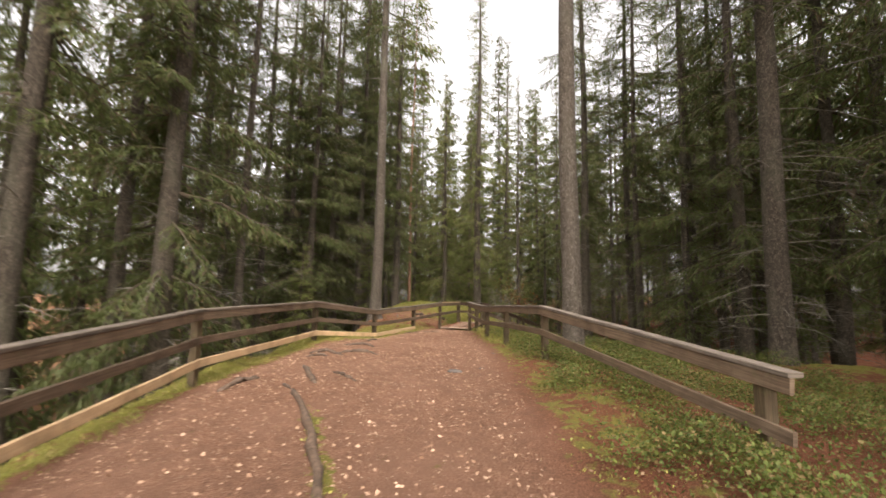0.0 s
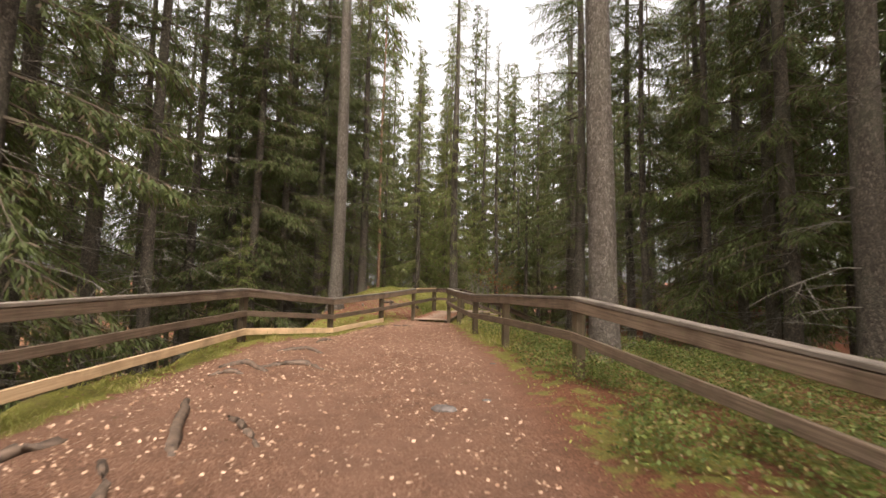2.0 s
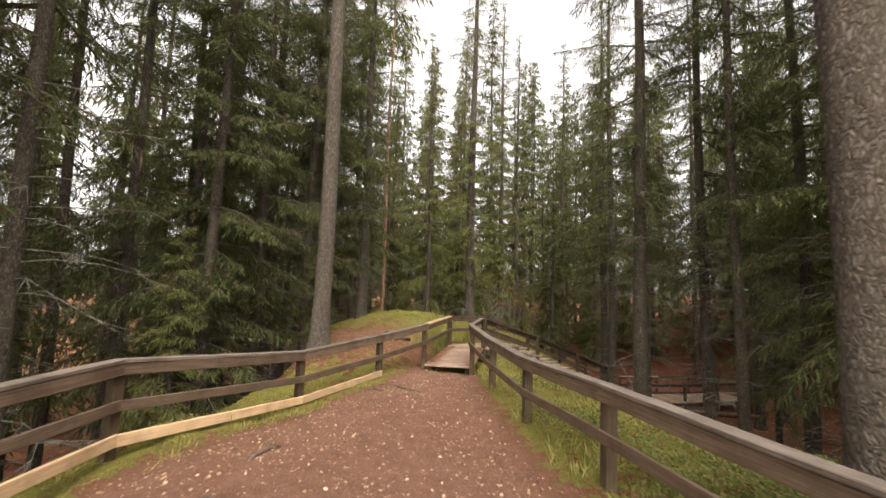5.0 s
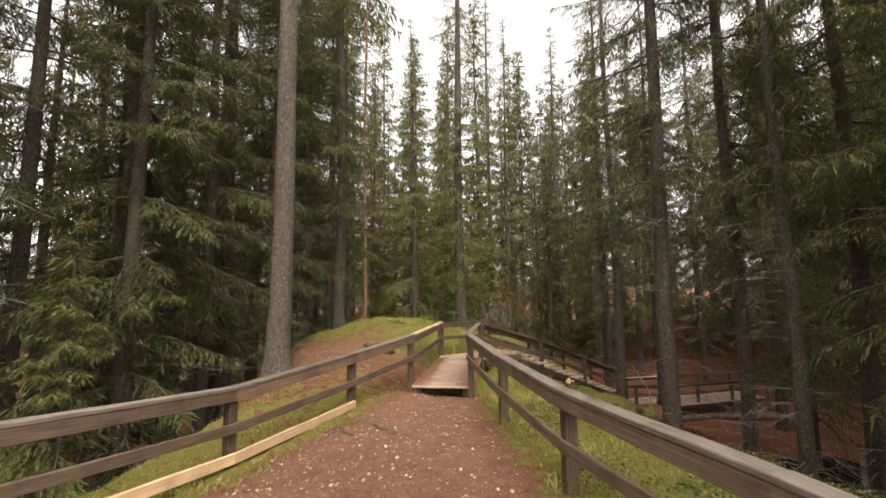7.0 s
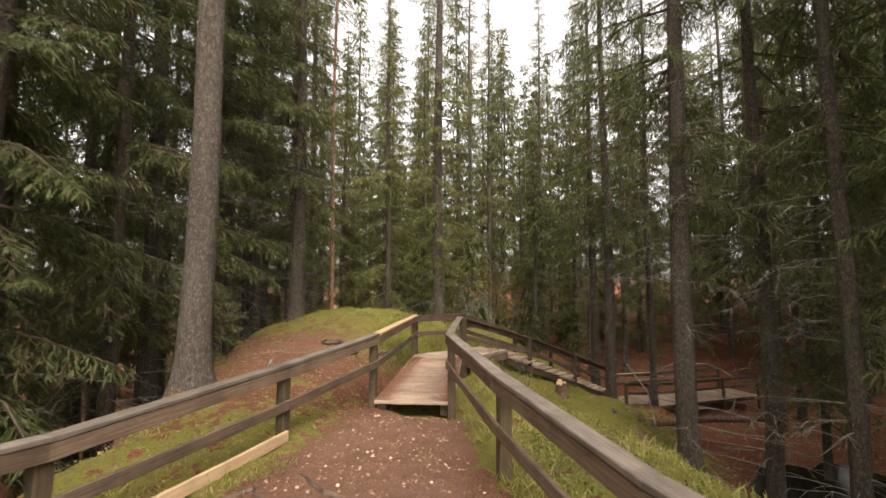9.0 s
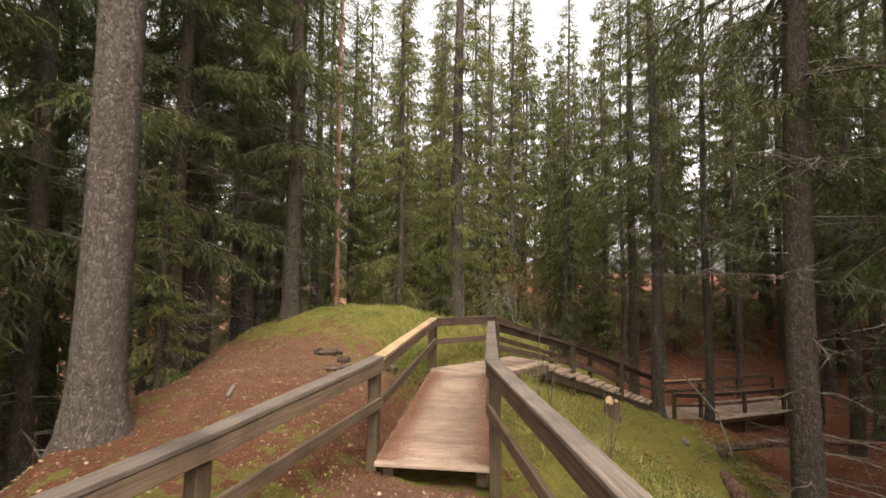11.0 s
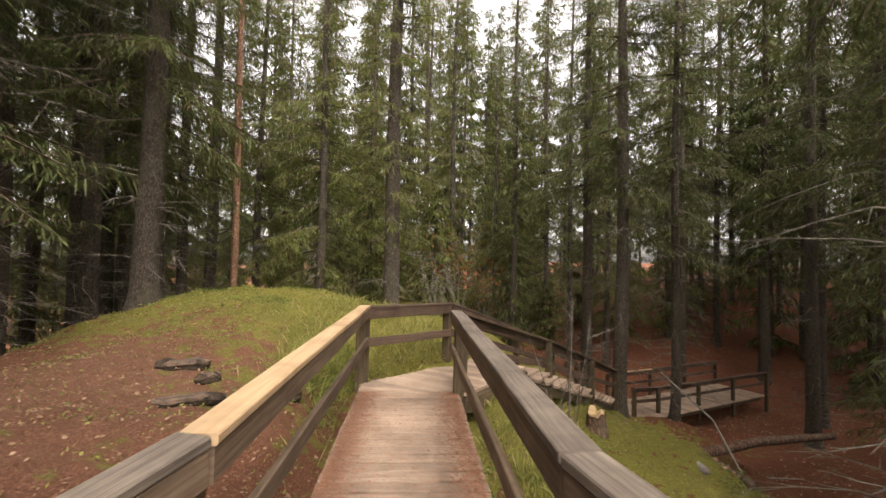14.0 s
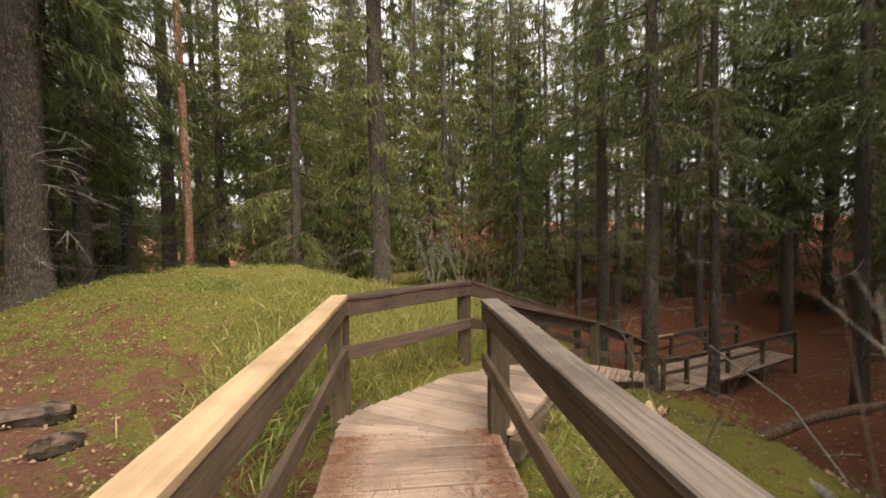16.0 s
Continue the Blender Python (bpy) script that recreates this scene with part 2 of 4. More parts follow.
def beam(geo, p, q, wide, high, rng, edge=0.006, wobble=0.003, side=None):
    """A sawn board from p to q (its centre line), wide across and high upwards, with worn edges."""
    p, q = Vector(p), Vector(q)
    way = (q - p).normalized()
    across = Vector(side) if side else Vector((way.y, -way.x, 0))
    across = across.normalized() if across.length > 1e-4 else Vector((1, 0, 0))
    up = across.cross(way).normalized()
    w, h, e = wide / 2, high / 2, edge
    ring = [(-w + e, -h), (w - e, -h), (w, -h + e), (w, h - e), (w - e, h), (-w + e, h), (-w, h - e), (-w, -h + e)]
    long = (q - p).length
    k = max(2, min(8, int(long / 0.5) + 1))
    run = [0.0]
    for a, b in zip(ring, ring[1:] + ring[:1]):
        run.append(run[-1] + math.hypot(b[0] - a[0], b[1] - a[1]))
    verts, faces, uvs = [], [], []
    for i in range(k + 1):
        s = i / k
        off = across * rng.uniform(-wobble, wobble) + up * rng.uniform(-wobble, wobble)
        c = p.lerp(q, s) + off
        verts += [c + across * a + up * b for a, b in ring]
    for i in range(k):
        for j in range(8):
            a, b = i * 8 + j, i * 8 + (j + 1) % 8
            faces.append((a, b, b + 8, a + 8))
            u0, u1 = long * i / k, long * (i + 1) / k
            uvs += [(u0, run[j]), (u0, run[j + 1]), (u1, run[j + 1]), (u1, run[j])]
    faces.append(tuple(reversed(range(8))))
    faces.append(tuple(k * 8 + j for j in range(8)))
    uvs += [(a * 0.2, b) for a, b in reversed(ring)] + [(a * 0.2, b) for a, b in ring]
    geo.add(verts, faces, uvs)
    return geo


def tube(geo, line, radii, sides=6, rng=None, rough=0.0, cap=True):
    """A round, tapering stem along a line of points."""
    line = [Vector(p) for p in line]
    verts, faces = [], []
    for i, p in enumerate(line):
        way = (line[min(i + 1, len(line) - 1)] - line[max(i - 1, 0)]).normalized()
        a = way.orthogonal().normalized() if abs(way.z) < 0.9 else Vector((0, 1, 0)).cross(way).normalized()
        b = way.cross(a)
        for j in range(sides):
            t = 2 * math.pi * j / sides
            r = radii[i] * (1 + (rng.uniform(-rough, rough) if rng else 0))
            verts.append(p + (a * math.cos(t) + b * math.sin(t)) * r)
    for i in range(len(line) - 1):
        for j in range(sides):
            k, m = i * sides + j, i * sides + (j + 1) % sides
            faces.append((k, m, m + sides, k + sides))
    if cap:
        faces.append(tuple(reversed(range(sides))))
        faces.append(tuple((len(line) - 1) * sides + j for j in range(sides)))
    geo.add(verts, faces)
    return geo


def smooth(a, b, x):
    t = np.clip((x - a) / (b - a), 0, 1)
    return t * t * (3 - 2 * t)


# ---- the lie of the land ----
def middle(y):
    y = np.minimum(y, 26)
    return 3.3 - 0.23 * y + 0.0029 * y * y


LEFT_Y, LEFT_X = (-30, 0, 5, 8.1, 12.7, 15.6, 17.7, 19.6, 22, 25, 29, 34, 60), (-4, -0.3, -1.2, -2.1, -2.65, -2.6, -2.5, -3.3, -4.1, -5.2, -7.0, -8, -9)
PATH_Y, PATH_L, PATH_R = (-30, 2, 5, 8, 12.5, 15, 17, 19.4), (-3, -0.6, -1.1, -1.75, -2.1, -1.6, -1.05, -0.62), (5, 3.6, 3.1, 2.55, 1.75, 1.15, 0.66, 0.42)


def bump_at(x, y, cx, cy, rx, ry):
    return np.exp(-((x - cx) / rx) ** 2 - ((y - cy) / ry) ** 2)


def height(x, y):
    """The ground's height: a ridge with the path on it, a knoll ahead, a hollow with a brook on one hand and a drop on the other."""
    x, y = np.asarray(x, float), np.asarray(y, float)
    z = np.interp(y, (-40, 2.5, 8, 12, 16, 19, 24, 70), (0.3, 1.3, 1.72, 1.77, 1.8, 1.7, 1.55, 0.6))
    u = x - middle(y)
    edge = np.interp(y, LEFT_Y, LEFT_X)
    z = z - 2.6 * smooth(0.0, 3.2, edge - x) - 2.2 * smooth(1.5, 9, edge - x) - 1.5 * smooth(8, 30, edge - x)
    z = z - 3.5 * smooth(13, 21, y) * smooth(1.0, 10.2, u) - 0.3 * bump_at(x, y, 2.6, 25.2, 1.8, 3.2) + 0.28 * bump_at(x, y, 4.4, 25.6, 1.4, 1.8) - 0.6 * bump_at(x, y, 11.0, 24.0, 2.6, 4.0)
    z = z - 0.25 * smooth(2.0, 4.5, u) * smooth(3, 9, y)
    z = z - np.interp(y, (-5, 9, 12.7, 14), (0.2, 0.2, 0.07, 0.0)) * smooth(1.3, 0.0, x - edge)
    z = z - 0.26 * bump_at(x, y, -2.2, 15.7, 1.0, 1.9) + 1.12 * bump_at(x, y, -3.0, 27.3, 3.4, 4.3) + 0.34 * bump_at(x, y, -3.2, 19.8, 1.5, 2.2)
    z = z + 3.7 * smooth(35.5, 49, y) * smooth(4, 12, x) + 2.4 * smooth(14.5, 30, x) - 0.45 * bump_at(x, y, 2.4, 23.4, 1.2, 2.8) + 0.8 * bump_at(x, y, 7.7, 30.6, 1.0, 1.6) + 0.42 * bump_at(x, y, 4.9, 25.6, 0.9, 1.7)
    z = z + 3.0 * smooth(60, 250, np.hypot(x, y - 20))
    n1 = np.sin(x * 1.9 + 0.7 * np.sin(y * 1.3)) * np.sin(y * 1.6 + 1.1 * np.sin(x * 0.9))
    n2 = np.sin(x * 5.3 + 1.7 * np.sin(y * 3.1)) * np.sin(y * 4.7 + 1.3 * np.sin(x * 3.7))
    n3 = np.sin(x * 13.1 + 2.1 * np.sin(y * 7.9)) * np.sin(y * 11.3 + 1.9 * np.sin(x * 9.1))
    off = np.maximum(np.interp(y, PATH_Y, PATH_L) - x, x - np.interp(y, PATH_Y, PATH_R))
    wild = smooth(-0.1, 0.8, np.where(y > 19.4, 1.0, off))
    deck = np.exp(-((x + 0.15) / 0.98) ** 6 - ((y - 21.9) / 2.7) ** 6)
    z = z + n1 * (0.012 + 0.075 * wild) + n2 * (0.008 + 0.03 * wild) + n3 * (0.004 + 0.02 * wild) - 0.36 * deck
    return z + 0.06 * wild * (1 - deck)


def ground_z(x, y):
    return float(height(x, y))


def mossy(x, y):
    """How green the ground is, 0 to 1."""
    x, y = np.asarray(x, float), np.asarray(y, float)
    off = np.maximum(np.interp(y, PATH_Y, PATH_L) - x, x - np.interp(y, PATH_Y, PATH_R))
    off = np.where(y > 19.4, 1.0, off)
    g = smooth(-0.15, 0.35, off) * 0.74
    edge = np.interp(y, LEFT_Y, LEFT_X)
    g = g * (1 - 0.55 * smooth(0.6, 2.5, edge - x) * smooth(15, 19, y))
    g = g - 0.72 * bump_at(x, y, -3.6, 22.0, 2.4, 3.6) + 0.5 * bump_at(x, y, -2.6, 28.5, 3.0, 4.0)
    u = x - middle(y)
    g = g - 0.5 * smooth(6.2, 8.6, u) * smooth(17, 24, y) - 0.6 * bump_at(x, y, 5.2, 5.5, 0.7, 3.0)
    g = g - 0.3 * smooth(14.5, 11.5, y) * smooth(0.3, 1.0, u)
    g = g - 0.4 * bump_at(x, y, -1.2, 21.0, 0.5, 1.6) + 0.45 * bump_at(x, y, 6.0, 28.2, 2.2, 2.4) - 0.4 * smooth(35, 38, y) * smooth(3, 6, x)
    run = np.interp(y, (4.3, 5.15, 5.88, 6.59, 7.3), (1.7, 1.48, 1.08, 0.63, 0.14))
    g = g + 0.8 * np.exp(-((x - run - 0.05) / 0.11) ** 2) * smooth(4.0, 4.4, y) * smooth(7.3, 6.7, y)
    return np.clip(g, 0, 1)


def spread(lo, hi, fine_lo, fine_hi, step, grow):
    inner = list(np.arange(fine_lo, fine_hi + 1e-6, step))
    out, s = [inner[0]], step
    while out[0] > lo:
        s *= grow
        out.insert(0, out[0] - s)
    inner = out[:-1] + inner
    s = step
    while inner[-1] < hi:
        s *= grow
        inner.append(inner[-1] + s)
    return np.array(inner)


def build_ground():
    xs, ys = spread(-900, 900, -5.5, 5.5, 0.1, 1.09), spread(-900, 900, 3.0, 29.0, 0.12, 1.09)
    gx, gy = np.meshgrid(xs, ys)
    gz = height(gx, gy)
    nx, ny = len(xs), len(ys)
    me = bpy.data.meshes.new("ground")
    k = (np.arange(ny - 1)[:, None] * nx + np.arange(nx - 1)[None, :]).ravel()
    me.from_pydata(np.stack([gx.ravel(), gy.ravel(), gz.ravel()], 1).tolist(), [], np.stack([k, k + 1, k + nx + 1, k + nx], 1).tolist())
    at = me.attributes.new("moss", "FLOAT", "POINT")
    at.data.foreach_set("value", mossy(gx, gy).ravel())
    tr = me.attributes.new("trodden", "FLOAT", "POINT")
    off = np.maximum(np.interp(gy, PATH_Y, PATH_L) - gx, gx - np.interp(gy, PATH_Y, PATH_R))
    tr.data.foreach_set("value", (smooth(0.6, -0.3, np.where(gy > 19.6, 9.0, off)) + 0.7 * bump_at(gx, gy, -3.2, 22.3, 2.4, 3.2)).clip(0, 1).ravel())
    me.polygons.foreach_set("use_smooth", [True] * len(me.polygons))
    me.materials.append(GROUND)
    return tagged(new("ground", me), "needle-strewn reddish forest path with mossy green verges", "ground", kind="structure")


build_ground()

# ---- fences ----
def fence(name, label, posts, inner, low=(), fresh=(), mid=0.5, start=0.0, end=0.0, seed=1, cap=None, board=None):
    """posts: (x, y, top of the rail); inner: +1 when the rails are nailed to the side that lies right of the run, -1 left."""
    rng = random.Random(seed)
    x0, y0, _ = posts[0]
    root = thing(name, (x0, y0, ground_z(x0, y0)), label, "fence", "railings of the path")
    line = [Vector(p) for p in posts]
    ways = [(b - a).normalized() for a, b in zip(line, line[1:])]
    for i, p in enumerate(line):
        w = ways[min(i, len(ways) - 1)]
        out = Vector((w.y, -w.x, 0)).normalized() * inner
        c = p - out * 0.01
        low_z = ground_z(c.x, c.y) - 0.25
        g = beam(Geo(), (c.x, c.y, min(low_z, p.z - 0.9)), (c.x + rng.uniform(-0.01, 0.01), c.y + rng.uniform(-0.01, 0.01), p.z - 0.041), 0.11, 0.11, rng, 0.008, 0.003, side=out)
        part("post", g, POST, root)
    for i, (a, b) in enumerate(zip(line, line[1:])):
        w = ways[i]
        out = Vector((w.y, -w.x, 0)).normalized() * inner
        a2 = a - w * start if i == 0 else a
        b2 = b + w * end if i == len(ways) - 1 else b
        drop = Vector((0, 0, 1))
        new_one = i in fresh
        part("handrail", beam(Geo(), a2 - drop * 0.02 + out * 0.03, b2 - drop * 0.02 + out * 0.03, 0.13, 0.038, rng), NEWWOOD if new_one else cap or CAP, root, "fresh yellow pine board" if new_one else "")
        part("top_board", beam(Geo(), a2 - drop * 0.099 + out * 0.068, b2 - drop * 0.099 + out * 0.068, 0.04, 0.118, rng), board or WOOD, root)
        part("middle_rail", beam(Geo(), a2 - drop * (0.95 - mid) + out * 0.068, b2 - drop * (0.95 - mid) + out * 0.068, 0.038, 0.105, rng), board or WOOD, root)
        if i in low:
            part("lower_rail", beam(Geo(), a2 - drop * 0.775 + out * 0.068, b2 - drop * 0.775 + out * 0.068, 0.038, 0.118, rng), NEWWOOD, root, "fresh yellow pine board")
    return root


fence("wooden_fence", "weathered three-rail wooden fence along the drop beside the path",
      [(0.6, -0.6, 2.1), (-0.75, 4.2, 2.38), (-2.0, 8.15, 2.62), (-2.49, 12.67, 2.72), (-2.02, 15.63, 2.47), (-1.33, 17.7, 2.585), (-0.77, 19.6, 2.715), (-0.745, 23.75, 2.715)],
      1, low=(0, 1, 2, 3, 4), fresh=(6,), seed=3)
fence("wooden_fence", "weathered two-rail wooden fence beside the bilberry bank",
      [(4.5, 6.35, 2.39), (2.97, 10.46, 2.75), (2.17, 12.96, 2.713), (1.54, 14.83, 2.66), (1.0, 16.77, 2.7), (0.42, 19.4, 2.747), (0.42, 23.37, 2.715)],
      -1, start=0.3, seed=4)
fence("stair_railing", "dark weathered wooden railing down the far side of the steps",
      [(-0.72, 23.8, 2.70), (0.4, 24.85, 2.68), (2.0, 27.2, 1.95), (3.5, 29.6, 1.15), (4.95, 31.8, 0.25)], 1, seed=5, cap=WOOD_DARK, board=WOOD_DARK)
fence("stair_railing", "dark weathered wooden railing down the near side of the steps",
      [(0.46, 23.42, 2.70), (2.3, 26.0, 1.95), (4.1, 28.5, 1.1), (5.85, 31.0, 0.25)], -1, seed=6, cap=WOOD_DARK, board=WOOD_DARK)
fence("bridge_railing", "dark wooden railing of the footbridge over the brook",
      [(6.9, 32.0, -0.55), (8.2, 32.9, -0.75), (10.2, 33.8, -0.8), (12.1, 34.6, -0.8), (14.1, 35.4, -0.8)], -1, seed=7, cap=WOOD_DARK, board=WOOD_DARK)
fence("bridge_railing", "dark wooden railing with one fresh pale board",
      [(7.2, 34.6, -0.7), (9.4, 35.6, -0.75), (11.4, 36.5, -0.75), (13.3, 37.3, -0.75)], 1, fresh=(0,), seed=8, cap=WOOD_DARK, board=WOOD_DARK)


# ---- boardwalk and steps ----
def boardwalk():
    rng = random.Random(11)
    root = thing("boardwalk", (-0.15, 21.5, 1.5), "plank boardwalk strewn with reddish needles", "boardwalk")
    for x in (-0.6, 0.3):
        part("bearer", beam(Geo(), (x, 19.5, 1.62), (x, 24.2, 1.62), 0.1, 0.15, rng), POST, root)
    y = 19.45
    while y < 23.25:
        g = beam(Geo(), (-0.72 + rng.uniform(-0.009, 0.009), y, 1.735 + rng.uniform(-0.003, 0.003)), (0.44 + rng.uniform(-0.009, 0.009), y, 1.735), 0.128, 0.04, rng, 0.008, 0.003)
        part("plank", g, DECK, root)
        y += 0.146
    # a fan of wedge-cut planks round the bend, then planks square to the steps
    pivot, w, side = Vector((0.5, 23.28, 1.735)), Vector((0.588, 0.809, 0)), Vector((-0.809, 0.588, 0))
    far_edge, far_way = Vector((-0.72, 23.72, 0)), Vector((1.12, 1.1, 0)).normalized()

    def reach(p, d):
        """How far a plank runs from p along d before it meets the outer railing."""
        best = (-0.72 - p.x) / d.x if d.x < -0.05 else 9.0
        cross = d.x * far_way.y - d.y * far_way.x
        t = ((far_edge.x - p.x) * far_way.y - (far_edge.y - p.y) * far_way.x) / cross
        return min(best, t) if t > 0 else best

    for k in range(7):
        a = radians(178 - k * 5.7)
        d = Vector((math.cos(a), math.sin(a), 0))
        r = reach(pivot, d)
        part("plank", beam(Geo(), pivot + d * 0.15, pivot + d * r + Vector((0, 0, 0.0015 * k)), 0.146, 0.038, rng), DECK, root)
    for k in range(1, 13):
        p = pivot + w * (0.146 * k) + Vector((0, 0, rng.uniform(-0.003, 0.003)))
        r = min(1.35, max(0.9, reach(p, side)))
        part("plank", beam(Geo(), p, p + side * r, 0.138, 0.038, rng), DECK, root)
    part("bearer", beam(Geo(), pivot + Vector((0.05, 0.05, -0.12)), pivot + w * 1.8 + Vector((0, 0, -0.12)), 0.09, 0.16, rng), POST, root)


boardwalk()


def steps():
    rng = random.Random(12)
    p, q = Vector((1.1, 25.05, 1.58)), Vector((5.35, 31.35, -0.78))
    root = thing("wooden_steps", (2.7, 27.8, 0.2), "long flight of low wooden steps going down to the brook", "steps")
    flat = Vector((q.x - p.x, q.y - p.y, 0))
    w = flat.normalized()
    side = Vector((w.y, -w.x, 0))
    for s in (-0.5, 0.5):
        part("stringer", beam(Geo(), p + side * s - Vector((0, 0, 0.1)), q + side * s - Vector((0, 0, 0.1)), 0.06, 0.16, rng), POST, root)
    n = 14
    for i in range(n):
        c = p.lerp(q, (i + 0.5) / n) + Vector((0, 0, 0.1))
        for k in (-1, 1):
            d = c + w * (0.15 * k)
            part("tread", beam(Geo(), d - side * 0.6, d + side * 0.6, 0.28, 0.045, rng), DECK, root)


steps()


def footbridge():
    rng = random.Random(13)
    root = thing("footbridge", (10.5, 35.0, -1.9), "far plank footbridge over the dark brook", "bridge")
    a, b = Vector((6.3, 32.6, -1.6)), Vector((13.7, 36.3, -1.75))
    w = (b - a).normalized()
    side = Vector((w.y, -w.x, 0))
    for s in (-0.7, 0.7):
        part("bearer", beam(Geo(), a + side * s - Vector((0, 0, 0.12)), b + side * s - Vector((0, 0, 0.12)), 0.12, 0.2, rng), POST, root)
    n = 52
    for i in range(n):
        c = a.lerp(b, (i + 0.5) / n)
        part("plank", beam(Geo(), c - side * 0.95, c + side * 0.95, 0.132, 0.04, rng), DECK, root)


footbridge()

# ---- trees ----
def kites(base, way, length, width, roll_rng):
    """Many slender leaf shapes at once: arrays of base points, directions, lengths and widths."""
    n = len(base)
    way = way / np.linalg.norm(way, axis=1, keepdims=True)
    rnd = roll_rng.normal(size=(n, 3)) * 0.45 + np.array([0, 0, 1.0])
    side = np.cross(way, rnd)
    side /= np.linalg.norm(side, axis=1, keepdims=True) + 1e-9
    sag = np.zeros((n, 3))
    sag[:, 2] = -0.12 * length
    mid = base + way * (length * 0.45)[:, None]
    v = np.stack([base, mid + side * (width / 2)[:, None], base + way * length[:, None] + sag, mid - side * (width / 2)[:, None]], 1)
    return v.reshape(-1, 3)


def quads_mesh(name, verts, mat):
    me = bpy.data.meshes.new(name)
    n = len(verts) // 4
    me.vertices.add(len(verts))
    me.vertices.foreach_set("co", verts.astype(np.float32).ravel())
    me.loops.add(4 * n)
    me.loops.foreach_set("vertex_index", np.arange(4 * n, dtype=np.int32))
    me.polygons.add(n)
    me.polygons.foreach_set("loop_start", np.arange(0, 4 * n, 4, dtype=np.int32))
    me.update(calc_edges=True)
    me.materials.append(mat)
    return me


def spruce_meshes(seed, tall, bare, reach, level, mat, sparse=1.0):
    """Crown and limbs of a spruce with its foot at the origin. level 0 is the finest."""
    rng = np.random.default_rng(seed)
    bases, ways, lens, wids = [], [], [], []
    limbs = Geo()

    def spray(p, d, ln, wd):
        bases.append(p), ways.append(d), lens.append(ln), wids.append(wd)

    z = bare
    gap = (0.3, 0.36, 0.46)[level] / sparse
    while z < tall - 0.3:
        s = (z - bare) / (tall - bare)
        body = reach * (1 - s) ** 0.7 * min(1, 0.6 + 3 * s)
        for _ in range(int(rng.integers(4, 7)) if s < 0.9 else 3):
            a = rng.uniform(0, 2 * math.pi)
            ln = max(0.25, body * rng.uniform(0.5, 1.15))
            rise, sag = 0.4 * s - 0.15 + rng.uniform(-0.1, 0.1), (0.5 - 0.35 * s) * rng.uniform(0.7, 1.3)
            zz = z + rng.uniform(-0.2, 0.2)
            bend = rng.uniform(-0.25, 0.25)

            def at(t):
                ang = a + bend * t
                return np.array([math.cos(ang) * ln * t, math.sin(ang) * ln * t, zz + ln * (rise * t - sag * t * t + 0.16 * t ** 4)])

            if level == 0:
                tube(limbs, [tuple(at(t)) for t in (0, 0.4, 0.75, 1.0)], [0.008 + 0.01 * ln, 0.006 + 0.006 * ln, 0.007, 0.003], 4, cap=False)
            elif level == 1 or rng.random() < 0.2:
                tube(limbs, [tuple(at(t)) for t in (0, 0.5, 1.0)], [0.008 + 0.01 * ln, 0.008 + 0.004 * ln, 0.003], 3, cap=False)
            t = 0.14
            while t < 1.0:
                p = at(t)
                d = at(min(1.0, t + 0.05)) - at(t - 0.05)
                d /= np.linalg.norm(d)
                side = np.array([-d[1], d[0], 0.0])
                tw = (0.16 + 0.4 * ln * (1 - t) * min(1, t * 3)) * rng.uniform(0.7, 1.3)
                for k in (-1, 1):
                    wdir = d * rng.uniform(0.4, 0.9) + side * k * rng.uniform(0.5, 1.0) + np.array([0, 0, -rng.uniform(0.2, 1.0)])
                    wdir /= np.linalg.norm(wdir)
                    if level == 0:
                        m = max(2, int(tw / 0.09))
                        for j in range(m):
                            q = p + wdir * tw * j / m
                            spray(q, wdir + rng.normal(size=3) * 0.18, tw / m * 1.7, 0.03)
                            for kk in (-1, 1):
                                if j and rng.random() < 0.8:
                                    spray(q, wdir * 0.7 + np.cross(wdir, (0, 0, 1)) * kk * 0.8 + np.array([0, 0, -0.35]) + rng.normal(size=3) * 0.25, rng.uniform(0.08, 0.2), 0.026)
                    elif level == 1:
                        m = max(1, int(tw / 0.15))
                        for j in range(m):
                            q = p + wdir * tw * j / m
                            spray(q, wdir + rng.normal(size=3) * 0.3, tw / m * 1.5, 0.027)
                            for _n in range(2):
                                spray(q, wdir * 0.6 + rng.normal(size=3) * 0.55 + np.array([0, 0, -0.5]), rng.uniform(0.07, 0.2), 0.023)
                    else:
                        spray(p, wdir + rng.normal(size=3) * 0.2, tw * 1.2 + 0.1, 0.1)
                        spray(p + wdir * tw * 0.4, wdir * 0.5 + rng.normal(size=3) * 0.7 + np.array([0, 0, -0.5]), rng.uniform(0.28, 0.5), 0.09)
                t += (0.085, 0.12, 0.22)[level] / max(ln, 0.4) * rng.uniform(0.8, 1.25)
            spray(at(0.95), at(1.0) - at(0.9), 0.2, 0.05)
        z += gap * rng.uniform(0.75, 1.25) * (0.7 + 0.5 * (1 - s))
    crown = quads_mesh("crown", kites(np.array(bases), np.array(ways), np.array(lens), np.array(wids), rng), mat)
    lm = limbs.mesh("limbs")
    lm.materials.append(BRANCH)
    return crown, lm


